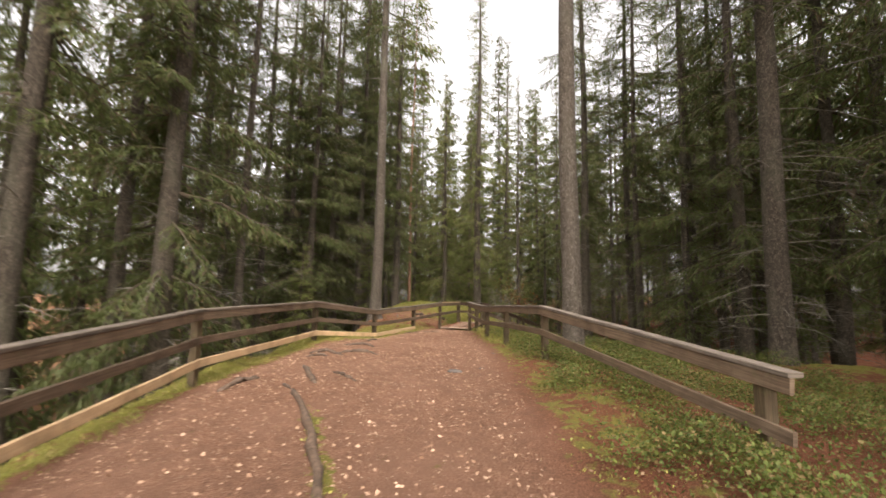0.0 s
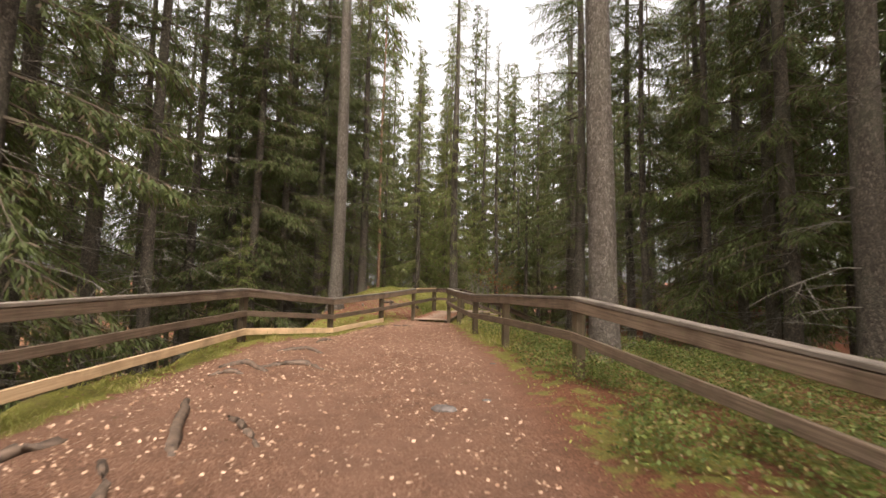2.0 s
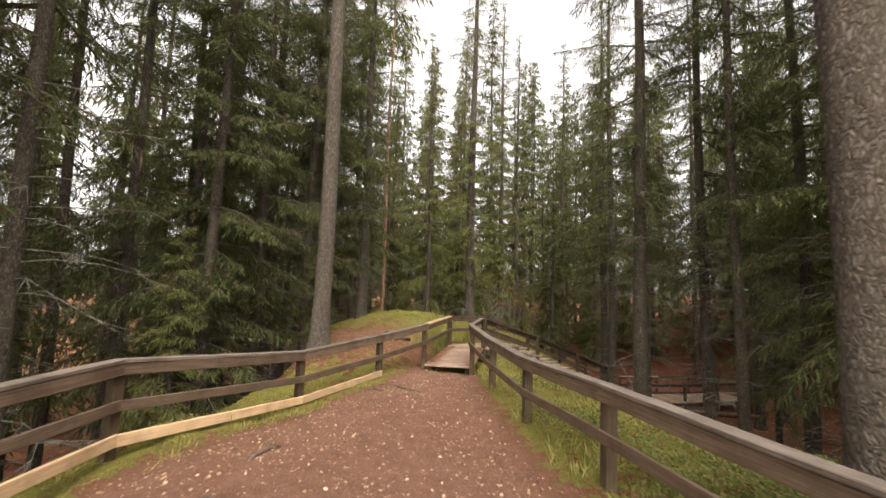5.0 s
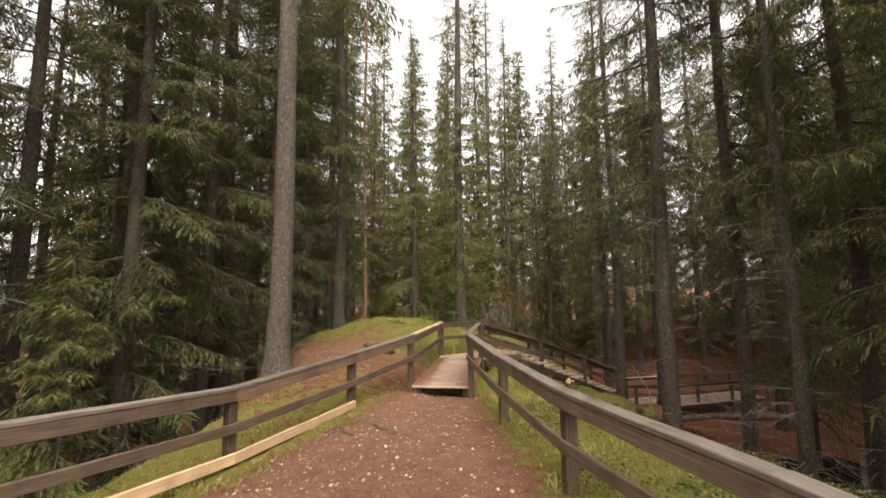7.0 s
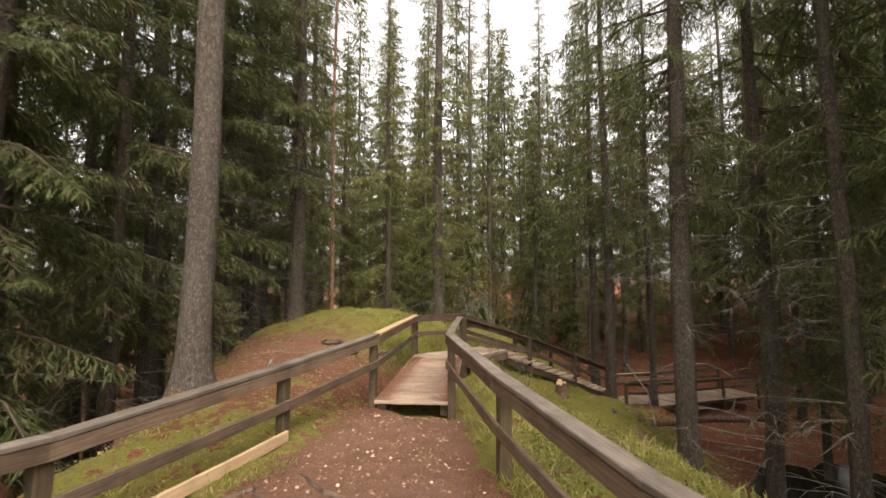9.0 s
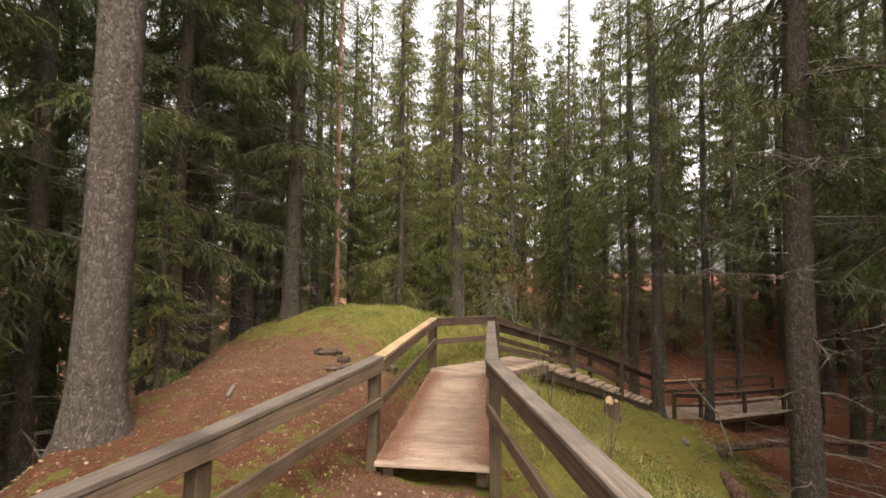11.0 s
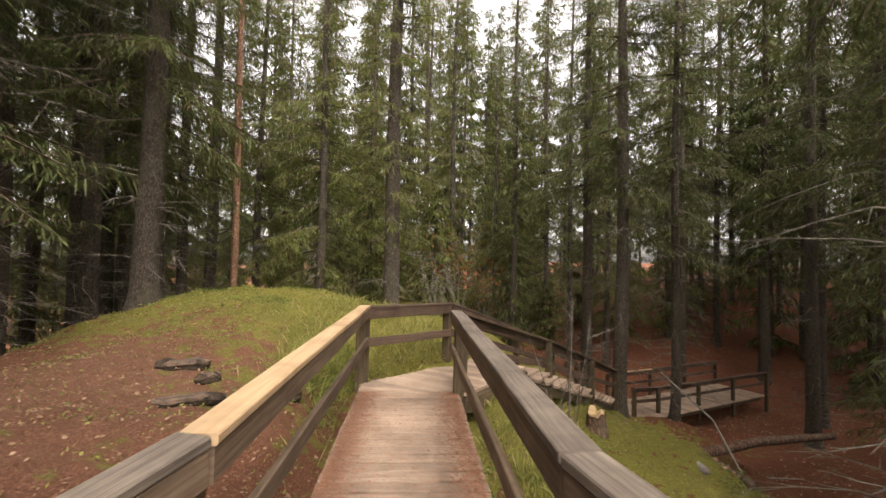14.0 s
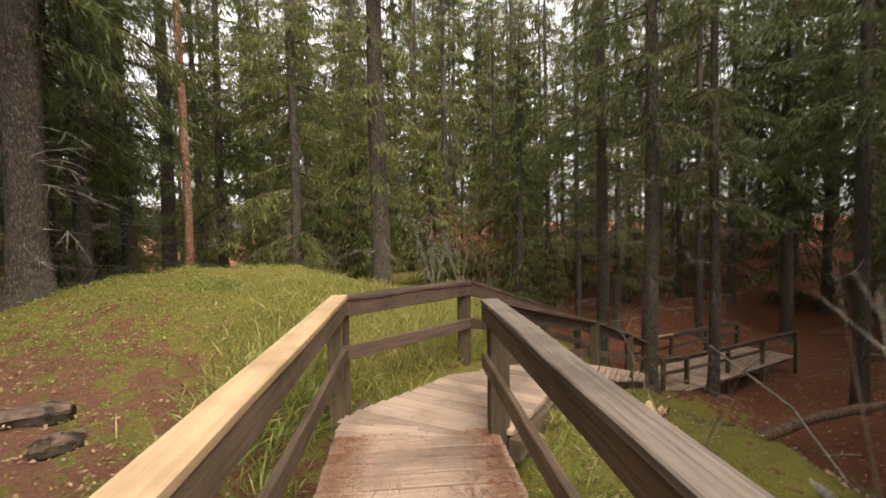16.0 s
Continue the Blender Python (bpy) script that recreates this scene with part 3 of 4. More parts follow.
def dead_mesh(seed, low, high, count, reach=1.5):
    """Bare, grey, drooping lower branches with side twigs."""
    rng = random.Random(seed)
    g = Geo()
    for _ in range(count):
        z, a, ln = rng.uniform(low, high), rng.uniform(0, 6.28), reach * rng.uniform(0.35, 1.1)
        bend, sag = rng.uniform(-0.5, 0.5), rng.uniform(0.0, 0.5)
        pts = []
        for t in (0, 0.3, 0.6, 0.85, 1.0):
            ang = a + bend * t * t
            pts.append((math.cos(ang) * ln * t, math.sin(ang) * ln * t, z + ln * (0.1 * t - sag * t * t) + rng.uniform(-0.03, 0.03)))
        tube(g, pts, [0.011, 0.008, 0.006, 0.004, 0.0015], 4, cap=False)
        for k in range(rng.randint(2, 6)):
            i = rng.randint(1, 3)
            p = Vector(pts[i])
            d = (Vector(pts[i + 1]) - p).normalized() + Vector((rng.uniform(-1, 1), rng.uniform(-1, 1), rng.uniform(-0.8, 0.3)))
            q = p + d.normalized() * ln * rng.uniform(0.15, 0.4)
            tube(g, [p, p.lerp(q, 0.5) + Vector((0, 0, rng.uniform(-0.03, 0.03))), q], [0.006, 0.004, 0.0015], 3, cap=False)
    me = g.mesh("dead_branches")
    me.materials.append(TWIG)
    return me


def trunk_geo(rng, radius, tall, sides=14, flare=0.55, lean=(0, 0)):
    g = Geo()
    zs = [-0.6, -0.15, 0.0, 0.12, 0.3, 0.6, 1.0, 1.6, 2.4, 3.4, 4.6, 6, 8, 10, 12.5, 15, 18, 21, 24, 28]
    zs = [z for z in zs if z < tall - 1] + [tall]
    roots = [rng.uniform(0, 6.28) for _ in range(5)]
    verts, faces = [], []
    ph = rng.uniform(0, 6)
    for z in zs:
        s = max(0, z) / tall
        r = radius * (1 - s) ** 0.8 + 0.012
        fl = flare * math.exp(-max(0, z + 0.15) * 4.0)
        cx = lean[0] * z + 0.05 * math.sin(z * 0.35 + ph) * min(1, z / 3 if z > 0 else 0)
        cy = lean[1] * z + 0.05 * math.cos(z * 0.3 + ph) * min(1, z / 3 if z > 0 else 0)
        for j in range(sides):
            t = 2 * math.pi * j / sides
            lobe = sum(max(0, math.cos(t - a)) ** 8 for a in roots)
            rr = r * (1 + fl * (0.45 + 0.8 * lobe) + rng.uniform(-0.03, 0.03))
            verts.append((cx + math.cos(t) * rr, cy + math.sin(t) * rr, z))
    for i in range(len(zs) - 1):
        for j in range(sides):
            k, m = i * sides + j, i * sides + (j + 1) % sides
            faces.append((k, m, m + sides, k + sides))
    faces.append(tuple((len(zs) - 1) * sides + j for j in range(sides)))
    g.add(verts, faces)
    return g


KINDS = {
    "fine_low": (*spruce_meshes(21, 19, 1.6, 2.7, 0, NEEDLE, 0.45), dead_mesh(31, 0.6, 4, 20)),
    "fine_young": (*spruce_meshes(22, 7, 0.4, 1.6, 0, NEEDLE_YOUNG_SUNLIT, 0.7), None),
    "mid_low": (*spruce_meshes(23, 21, 2.2, 2.8, 1, NEEDLE, 0.52), dead_mesh(33, 0.8, 5, 22)),
    "mid_half": (*spruce_meshes(24, 23, 7.2, 2.5, 1, NEEDLE, 0.47), dead_mesh(34, 0.6, 8, 52, 1.9)),
    "mid_high": (*spruce_meshes(25, 24, 11.0, 2.2, 1, NEEDLE, 0.55), dead_mesh(35, 7, 10.5, 10, 0.8)),
    "thin": (*spruce_meshes(38, 25, 5.0, 1.7, 1, NEEDLE, 0.5), dead_mesh(40, 1.0, 8, 30, 1.2)),
    "far_low": (*spruce_meshes(26, 20, 1.0, 2.9, 2, NEEDLE, 0.6), None),
    "far_half": (*spruce_meshes(27, 24, 5.5, 2.7, 2, NEEDLE, 0.62), dead_mesh(37, 1.0, 6, 12)),
    "far_spire": (*spruce_meshes(28, 26, 2.0, 2.7, 2, NEEDLE, 0.64), None),
    "young": (*spruce_meshes(30, 8, 0.3, 2.0, 2, NEEDLE_YOUNG_SUNLIT, 1.1), None),
    # shaggy and spire look sunlit through their lighter needle colour
    "shaggy": (*spruce_meshes(41, 17, 0.9, 3.0, 1, NEEDLE_YOUNG_SUNLIT, 0.55), dead_mesh(42, 0.5, 4, 26, 1.4)),
    "spire": (*spruce_meshes(43, 24, 3.0, 2.2, 1, NEEDLE_YOUNG_SUNLIT, 0.5), dead_mesh(44, 0.8, 7, 34, 1.4)),
    "full": (*spruce_meshes(45, 22, 3.4, 3.2, 1, NEEDLE, 0.44), dead_mesh(46, 0.6, 6, 44, 2.0)),
    "crowned": (*spruce_meshes(47, 24, 5.6, 3.0, 1, NEEDLE, 0.4), dead_mesh(48, 0.6, 8, 64, 2.0)),
    "pine": (*spruce_meshes(29, 24, 16, 2.6, 2, NEEDLE_YOUNG_SUNLIT, 0.7), dead_mesh(39, 6, 16, 12, 0.8)),
}
TALL = {"fine_low": 19, "fine_young": 7, "mid_low": 21, "mid_half": 23, "mid_high": 24, "thin": 25, "far_low": 20, "far_half": 24, "far_spire": 26, "young": 8, "pine": 24, "shaggy": 17, "spire": 24, "full": 22, "crowned": 24}
TREES = []


def tree(x, y, radius, kind, label, scale=1.0, skin=None, turn=None, lean=(0, 0), name="spruce_tree", category="tree", group="spruces of the forest"):
    rng = random.Random(int(x * 131 + y * 977))
    z = ground_z(x, y) - 0.03
    root = thing(name, (x, y, z), label, category, group)
    root.rotation_euler = (0, 0, rng.uniform(0, 6.28) if turn is None else turn)
    c, s = math.cos(-root.rotation_euler[2]), math.sin(-root.rotation_euler[2])
    root.scale = (scale, scale, scale)
    me = trunk_geo(rng, radius / scale, TALL[kind] * 0.99, 7 if kind[:3] in ("far", "you") else 16 if radius > 0.13 else 10, lean=(lean[0] * c - lean[1] * s, lean[0] * s + lean[1] * c)).mesh("trunk", smooth=True)
    me.materials.append(skin or BARK)
    for nm, data in zip(("trunk", "crown", "branchwork", "deadwood"), (me, *KINDS[kind])):
        if data is not None:
            ob = new(nm, data)
            ob.parent = root
            if nm != "trunk":
                tagged(ob, kind="stuff")
    TREES.append((x, y))
    return root


OLD = "tall spruce with a thick grey-brown trunk and flaky bark"
LOW = "dense green spruce with drooping branches down to the ground"
BRIGHT = "shaggy yellow-green spruce standing in open light"
DARK = "dense dark spruce with bare dead twigs low on its trunk"
TALLT = "tall slim spruce with bare dead lower branches"
# the trees beside the path
tree(-3.23, 18.96, 0.2, "mid_high", "thick old trunk with pale flaky bark beside the fence", 1.1, BARK_PLATE, lean=(0.004, 0))
tree(3.58, 11.95, 0.19, "mid_high", "straight old trunk with flaky bark behind the fence", 1.15, BARK_PLATE)
tree(7.8, 12.85, 0.22, "mid_half", OLD, 1.1)
tree(5.03, 22.37, 0.2, "crowned", OLD, 1.0)
tree(6.1, 31.3, 0.2, "crowned", OLD, 1.0)
tree(7.6, 30.9, 0.13, "crowned", TALLT, 0.9)
tree(6.4, 34.8, 0.2, "crowned", OLD, 1.0)
tree(-4.6, 25.8, 0.19, "full", DARK, 0.9)
tree(-6.1, 20.8, 0.14, "full", DARK, 0.95)
tree(-5.7, 23.2, 0.15, "full", DARK, 0.9)
tree(-7.4, 32.4, 0.15, "full", DARK, 1.05)
tree(-6.3, 29.2, 0.13, "full", DARK, 0.85)
tree(-0.92, 32.7, 0.26, "spire", OLD, 1.08)
tree(-3.35, 33.2, 0.15, "shaggy", BRIGHT, 0.95)
tree(-5.9, 34.6, 0.14, "shaggy", BRIGHT, 0.92)
tree(-8.6, 33.2, 0.14, "shaggy", BRIGHT, 0.8)
tree(-2.3, 38.6, 0.15, "shaggy", BRIGHT, 1.0)
tree(-5.0, 40.6, 0.15, "spire", BRIGHT, 0.95)
tree(1.6, 40.2, 0.15, "spire", BRIGHT, 0.92)
tree(3.2, 37.0, 0.12, "shaggy", BRIGHT, 0.7)
tree(4.9, 41.0, 0.16, "spire", BRIGHT, 0.98)
tree(7.2, 39.0, 0.13, "thin", TALLT, 0.9)
tree(9.6, 40.2, 0.16, "spire", BRIGHT, 0.9)
tree(11.2, 42.4, 0.16, "shaggy", BRIGHT, 1.2)
tree(-10.6, 36.2, 0.15, "shaggy", BRIGHT, 1.0)
tree(-13.6, 39.6, 0.15, "shaggy", BRIGHT, 1.15)
tree(-8.6, 39.0, 0.15, "shaggy", BRIGHT, 1.15)
tree(0.4, 43.6, 0.15, "shaggy", BRIGHT, 1.15)
tree(7.6, 44.4, 0.15, "shaggy", BRIGHT, 1.3)
tree(17.6, 44.8, 0.15, "shaggy", BRIGHT, 1.3)
tree(14.2, 42.6, 0.16, "shaggy", BRIGHT, 1.1)
tree(0.3, 47.5, 0.2, "thin", TALLT, 1.2)
tree(-0.9, 51.5, 0.2, "far_spire", TALLT, 1.28)
tree(-3.4, 50.5, 0.2, "far_spire", TALLT, 1.15)
tree(9.2, 22.2, 0.19, "crowned", TALLT)
tree(6.95, 22.9, 0.16, "crowned", TALLT)
tree(-5.2, 7.9, 0.19, "mid_half", TALLT)
tree(-5.5, 10.0, 0.15, "mid_half", TALLT)
tree(-4.1, 9.7, 0.2, "fine_low", LOW)
tree(-5.6, 14.0, 0.13, "mid_half", TALLT)
tree(-5.6, 18.1, 0.15, "fine_low", LOW)
tree(-7.7, 14.6, 0.2, "mid_half", TALLT)
tree(-9.0, 17.4, 0.13, "mid_half", TALLT)
tree(-6.7, 22.5, 0.2, "mid_half", TALLT)
tree(-9.8, 26.6, 0.2, "crowned", TALLT)
tree(-10.5, 30.7, 0.16, "mid_half", TALLT)
tree(-8.5, 30.7, 0.16, "crowned", TALLT)
tree(-7.4, 28.2, 0.18, "crowned", TALLT)
tree(-6.0, 24.0, 0.16, "crowned", TALLT)
tree(-9.0, 23.2, 0.17, "mid_low", LOW)
tree(-6.5, 11.9, 0.15, "mid_low", LOW)
tree(-8.6, 8.2, 0.17, "mid_low", LOW)
tree(-7.4, 17.6, 0.15, "mid_low", LOW)
tree(-8.3, 20.6, 0.16, "mid_low", LOW)
tree(9.6, 9.2, 0.18, "mid_low", LOW)
tree(10.6, 13.2, 0.16, "mid_low", LOW)
tree(-12.6, 8.4, 0.15, "far_low", LOW, 0.95)
tree(-11.6, 12.6, 0.15, "far_low", LOW, 0.9)
tree(-13.8, 16.2, 0.15, "far_low", LOW, 1.0)
tree(-10.6, 5.0, 0.15, "far_low", LOW, 0.9)
tree(-15.6, 11.4, 0.15, "far_low", LOW, 1.0)
tree(-14.0, 52.5, 0.15, "far_low", LOW, 0.9)
tree(-11.0, 54.0, 0.15, "far_low", LOW, 0.9)
tree(-17.0, 53.0, 0.15, "far_low", LOW, 1.0)
tree(-8.8, 47.5, 0.06, "young", "young bright green spruce in the undergrowth", 0.8)
tree(-13.2, 49.6, 0.06, "young", "young bright green spruce in the undergrowth", 0.7)
tree(11.6, 15.4, 0.17, "far_half", TALLT, 1.05)
tree(12.6, 19.6, 0.18, "far_half", TALLT, 1.0)
tree(12.4, 11.0, 0.17, "far_low", LOW, 1.05)
tree(15.4, 24.2, 0.17, "far_half", TALLT, 1.1)
tree(17.0, 30.5, 0.18, "far_half", TALLT, 1.05)
tree(18.6, 35.0, 0.17, "far_low", LOW, 1.05)
tree(13.8, 16.4, 0.15, "far_half", TALLT, 0.95)
tree(8.4, 15.9, 0.17, "mid_low", LOW)
tree(6.8, 20.6, 0.13, "mid_half", TALLT)
tree(8.9, 17.4, 0.16, "mid_half", TALLT)
tree(9.2, 19.5, 0.15, "mid_half", TALLT)
tree(16.5, 38.4, 0.25, "far_half", OLD)
tree(-5.35, 31.2, 0.09, "pine", "tall pine with a bare orange trunk", 1.0, BARK_PINE, name="pine_tree", group="pines")
tree(-7.7, 34.9, 0.2, "pine", "tall pine with a grey-brown lower trunk", 1.05, BARK, name="pine_tree", group="pines")
tree(4.0, 41.9, 0.07, "far_spire", "thin pale birch trunk among the spruces", 0.6, BARK_BIRCH, name="birch_tree", group="birches")


for _x, _y, _r, _s in ((-6.9, 27.8, 0.17, 1.0), (-6.6, 25.4, 0.16, 0.95), (-9.6, 24.4, 0.15, 1.0), (-10.8, 28.6, 0.16, 1.05),
                       (-8.0, 30.6, 0.15, 0.95), (-11.8, 32.4, 0.15, 1.0), (-7.6, 20.0, 0.15, 1.0), (-6.4, 5.0, 0.16, 1.0),
                       (10.4, 15.4, 0.16, 1.0), (7.9, 18.6, 0.14, 0.95), (10.9, 20.4, 0.16, 1.05), 
                       (12.7, 31.8, 0.2, 1.05), (13.6, 25.0, 0.16, 1.05), (14.8, 33.6, 0.15, 1.0), (19.2, 33.0, 0.16, 1.1), (16.0, 22.4, 0.16, 1.1), (19.4, 39.4, 0.2, 1.1), (12.8, 39.0, 0.15, 1.3), (16.4, 41.6, 0.16, 1.35), (20.5, 36.4, 0.16, 1.25)):
    tree(_x, _y, _r, "crowned" if _y > 23 and _x > -8 else "full", TALLT if _y > 23 and _x > -8 else DARK, _s)

SMALL = "young bright green spruce in the undergrowth"
tree(-5.0, 16.4, 0.06, "fine_young", SMALL, 0.75)
tree(-4.4, 21.2, 0.05, "fine_young", SMALL, 0.5)


def clear(x, y):
    """Whether a further tree may stand at x, y: off the path, the knoll, the steps and the brook."""
    left, right = float(np.interp(y, LEFT_Y, LEFT_X)) - 2.2, float(np.interp(y, (0, 12, 14, 24, 40), (6.8, 6.8, 8.0, 9.6, 16)))
    if y < 34 and left < x < right:
        return False
    if abs(x + 2.4 + 0.4 * (y - 25)) < 2.6 and x < -3 and y < 46:
        return False
    if -3.4 < x < 0.9 and y < 34.5:
        return False
    return not (4 < x < 17 and 28 < y < 40)


def forest():
    """The rest of the wood, set out at random with room between the trunks."""
    rng = random.Random(77)

    def plant(count, x0, x1, y0, y1, room, pick):
        made = tries = 0
        while made < count and tries < 6000:
            tries += 1
            x, y = rng.uniform(x0, x1), rng.uniform(y0, y1)
            if not clear(x, y) or any((x - a) ** 2 + (y - b) ** 2 < room * room for a, b in TREES):
                continue
            kind, lo, hi = pick(x, y, rng.random())
            tree(x, y, (0.05 if kind == "young" else rng.uniform(0.1, 0.2)), kind, SMALL if kind == "young" else LOW if "low" in kind else TALLT, rng.uniform(lo, hi))
            made += 1

    plant(9, -14, -5, 3, 34, 2.4, lambda x, y, k: ("mid_low" if k < 0.35 else "mid_half", 0.85, 1.1))
    plant(7, 7, 16, 4, 30, 2.4, lambda x, y, k: ("mid_low" if k < 0.4 else "mid_half", 0.85, 1.1))
    # the gap ahead is kept low, with spires behind
    plant(30, -9, 11, 34.5, 49, 1.5, lambda x, y, k: ("young" if k < 0.75 else "far_low", 0.5, 0.75))
    plant(22, -14, 16, 52, 80, 2.1, lambda x, y, k: ("far_spire" if k < 0.6 else "far_low", 0.9, 1.15))
    plant(28, -32, -5, 33, 62, 2.2, lambda x, y, k: ("far_low" if k < 0.45 else "far_half" if k < 0.75 else "young", 0.85, 1.15))
    plant(32, 8, 34, 39, 66, 2.2, lambda x, y, k: ("far_low" if k < 0.4 else "far_half" if k < 0.75 else "young", 0.85, 1.15))
    plant(30, -30, -10, -2, 36, 2.6, lambda x, y, k: ("far_low" if k < 0.35 else "far_half" if k < 0.85 else "young", 0.85, 1.15))
    plant(30, 12, 34, -2, 40, 2.6, lambda x, y, k: ("far_low" if k < 0.4 else "far_half" if k < 0.85 else "young", 0.85, 1.15))
    plant(9, 2, 13, 44, 60, 2.0, lambda x, y, k: ("far_half" if k < 0.5 else "far_spire", 1.05, 1.25))
    plant(5, -12, -4, 46, 60, 2.0, lambda x, y, k: ("far_half" if k < 0.5 else "far_spire", 1.05, 1.2))
    plant(10, 14, 32, 38, 52, 2.0, lambda x, y, k: ("young" if k < 0.6 else "far_low", 0.6, 0.9))
    plant(7, -16, 18, -14, 0, 3.0, lambda x, y, k: ("far_low" if k < 0.5 else "far_half", 0.85, 1.1))


forest()
for _x, _y, _kind, _size in ((-13.0, 39.0, "far_low", 1.0), (-15.6, 41.5, "far_low", 1.05), (-12.0, 36.2, "young", 0.9), (18.4, 40.3, "far_low", 1.15), (21.2, 43.0, "far_half", 1.15), (20.6, 37.2, "far_low", 1.1), (23.5, 40.0, "far_low", 1.1)):
    tree(_x, _y, 0.15, _kind, SMALL if _kind == "young" else LOW if "low" in _kind else TALLT, _size)

# ---- undergrowth, litter and deadwood ----
def scatter(name, label, category, mat, count, box, keep, size, wide, up, seed, lift=0.0, clump=0, apart=0.09):
    """Many small leaves or blades over a stretch of ground. keep(x, y) gives the chance of one there; up: how steeply they stand."""
    rng = np.random.default_rng(seed)
    x, y = rng.uniform(box[0], box[1], count * 3), rng.uniform(box[2], box[3], count * 3)
    if clump:
        cx, cy = rng.uniform(box[0], box[1], count // clump), rng.uniform(box[2], box[3], count // clump)
        pick = rng.integers(0, len(cx), count * 3)
        x, y = cx[pick] + rng.normal(size=count * 3) * apart, cy[pick] + rng.normal(size=count * 3) * apart
    ok = rng.random(count * 3) < keep(x, y)
    x, y = x[ok][:count], y[ok][:count]
    n = len(x)
    a, tilt = rng.uniform(0, 6.28, n), rng.uniform(up[0], up[1], n)
    way = np.stack([np.cos(a) * np.cos(tilt), np.sin(a) * np.cos(tilt), np.sin(tilt)], 1)
    ln = rng.uniform(size[0], size[1], n)
    base = np.stack([x, y, height(x, y) + rng.uniform(0, max(lift, 1e-4), n) + 0.006], 1)
    me = quads_mesh(name, kites(base, way, ln, ln * wide * rng.uniform(0.7, 1.3, n), rng), mat)
    return tagged(new(name, me), label, category, kind="stuff")


def on_path(x, y):
    off = np.maximum(np.interp(y, PATH_Y, PATH_L) - x, x - np.interp(y, PATH_Y, PATH_R))
    return np.where(y < 19.4, smooth(0.15, -0.2, off), 0.0)


def off_deck(x, y):
    straight = (x > -0.85) & (x < 0.6) & (y > 19.3) & (y < 24.6) & (y - 23.72 < (x + 0.72) * 0.98 + 0.04)
    along, over = (x - 0.5) * 0.588 + (y - 23.28) * 0.809, (x - 0.5) * -0.809 + (y - 23.28) * 0.588
    return 1.0 - (straight | ((along > 0) & (along < 2.0) & (over > -0.08) & (over < 1.4) & (y - 23.72 < (x + 0.72) * 0.98 + 0.04)))


scatter("fallen_leaves", "small pale fallen birch leaves strewn over the path", "leaves", LITTER, 7200, (-2.4, 4.2, 2.4, 19.5), lambda x, y: on_path(x, y) * (0.6 + 0.4 * (np.sin(x * 2.3 + y) * np.sin(y * 1.7) > -0.2)), (0.018, 0.046), 0.72, (-0.1, 0.4), 51)
scatter("fallen_leaves", "brown and yellow fallen leaves on moss and needles", "leaves", BROWN, 4500, (-6, 6.5, 3, 29), lambda x, y: (1 - on_path(x, y)) * off_deck(x, y), (0.02, 0.05), 0.6, (-0.1, 0.5), 52, 0.02)
scatter("bilberry_shrubs", "low green bilberry shrubs along the fence", "shrub", SHRUB, 90000, (1.6, 7.5, 3, 14.5), lambda x, y: smooth(0.25, 0.7, x - np.interp(y, PATH_Y, PATH_R)) * (0.12 + 0.88 * (np.sin(x * 2.1 + 1.3 * np.sin(y * 1.1)) * np.sin(y * 1.9 + x) > -0.25)) * (1 - 0.9 * bump_at(x, y, 5.2, 5.5, 0.6, 3.0)), (0.018, 0.046), 0.6, (-0.2, 1.2), 54, 0.27, 110, 0.14)
scatter("fallen_leaves", "brown leaves and needles over the floor of the hollow", "leaves", BROWN, 7000, (4.5, 17, 21, 42), lambda x, y: x * 0 + 1.0, (0.04, 0.11), 0.55, (-0.1, 0.6), 53, 0.02)
scatter("bilberry_shrubs", "low bilberry and lingonberry shrubs on the bank below", "shrub", SHRUB, 16000, (0.6, 7, 13, 30), lambda x, y: off_deck(x, y) * smooth(0.2, 0.7, x - np.interp(y, PATH_Y, PATH_R)) * (np.sin(x * 1.7 + y) * np.sin(y * 1.3 - x) > 0.1), (0.018, 0.045), 0.6, (-0.2, 1.2), 55, 0.16, 50, 0.18)
scatter("moss_cushions", "yellow-green moss and short turf on the verges", "moss", MOSSY, 60000, (-5.5, 6.5, 3, 30), lambda x, y: mossy(x, y) * off_deck(x, y) * (np.sin(x * 1.3 + 1.9 * np.sin(y * 0.9)) * np.sin(y * 1.7 + x * 0.6) > -0.45), (0.014, 0.045), 0.4, (0.1, 1.2), 56, 0.008)
scatter("grass_tufts", "long yellowing grass tufts beside the boardwalk and on the knoll", "grass", GRASS, 15000, (-2.0, 2.8, 21, 28), lambda x, y: off_deck(x, y) * np.clip(bump_at(x, y, 0.3, 25.4, 1.5, 1.5) + 0.5 * bump_at(x, y, -1.25, 23.6, 0.35, 0.7), 0, 1), (0.1, 0.3), 0.045, (0.4, 1.3), 57, 0.0, 26, 0.1)
scatter("grass_tufts", "thin green grass on the bank beside the fence", "grass", GRASS, 6000, (0.3, 4.6, 12.5, 24), lambda x, y: off_deck(x, y) * smooth(0.1, 0.4, x - np.interp(y, PATH_Y, PATH_R)) * smooth(3.2, 1.5, x - np.interp(y, PATH_Y, PATH_R)), (0.08, 0.24), 0.06, (0.5, 1.4), 58, 0.0, 24)
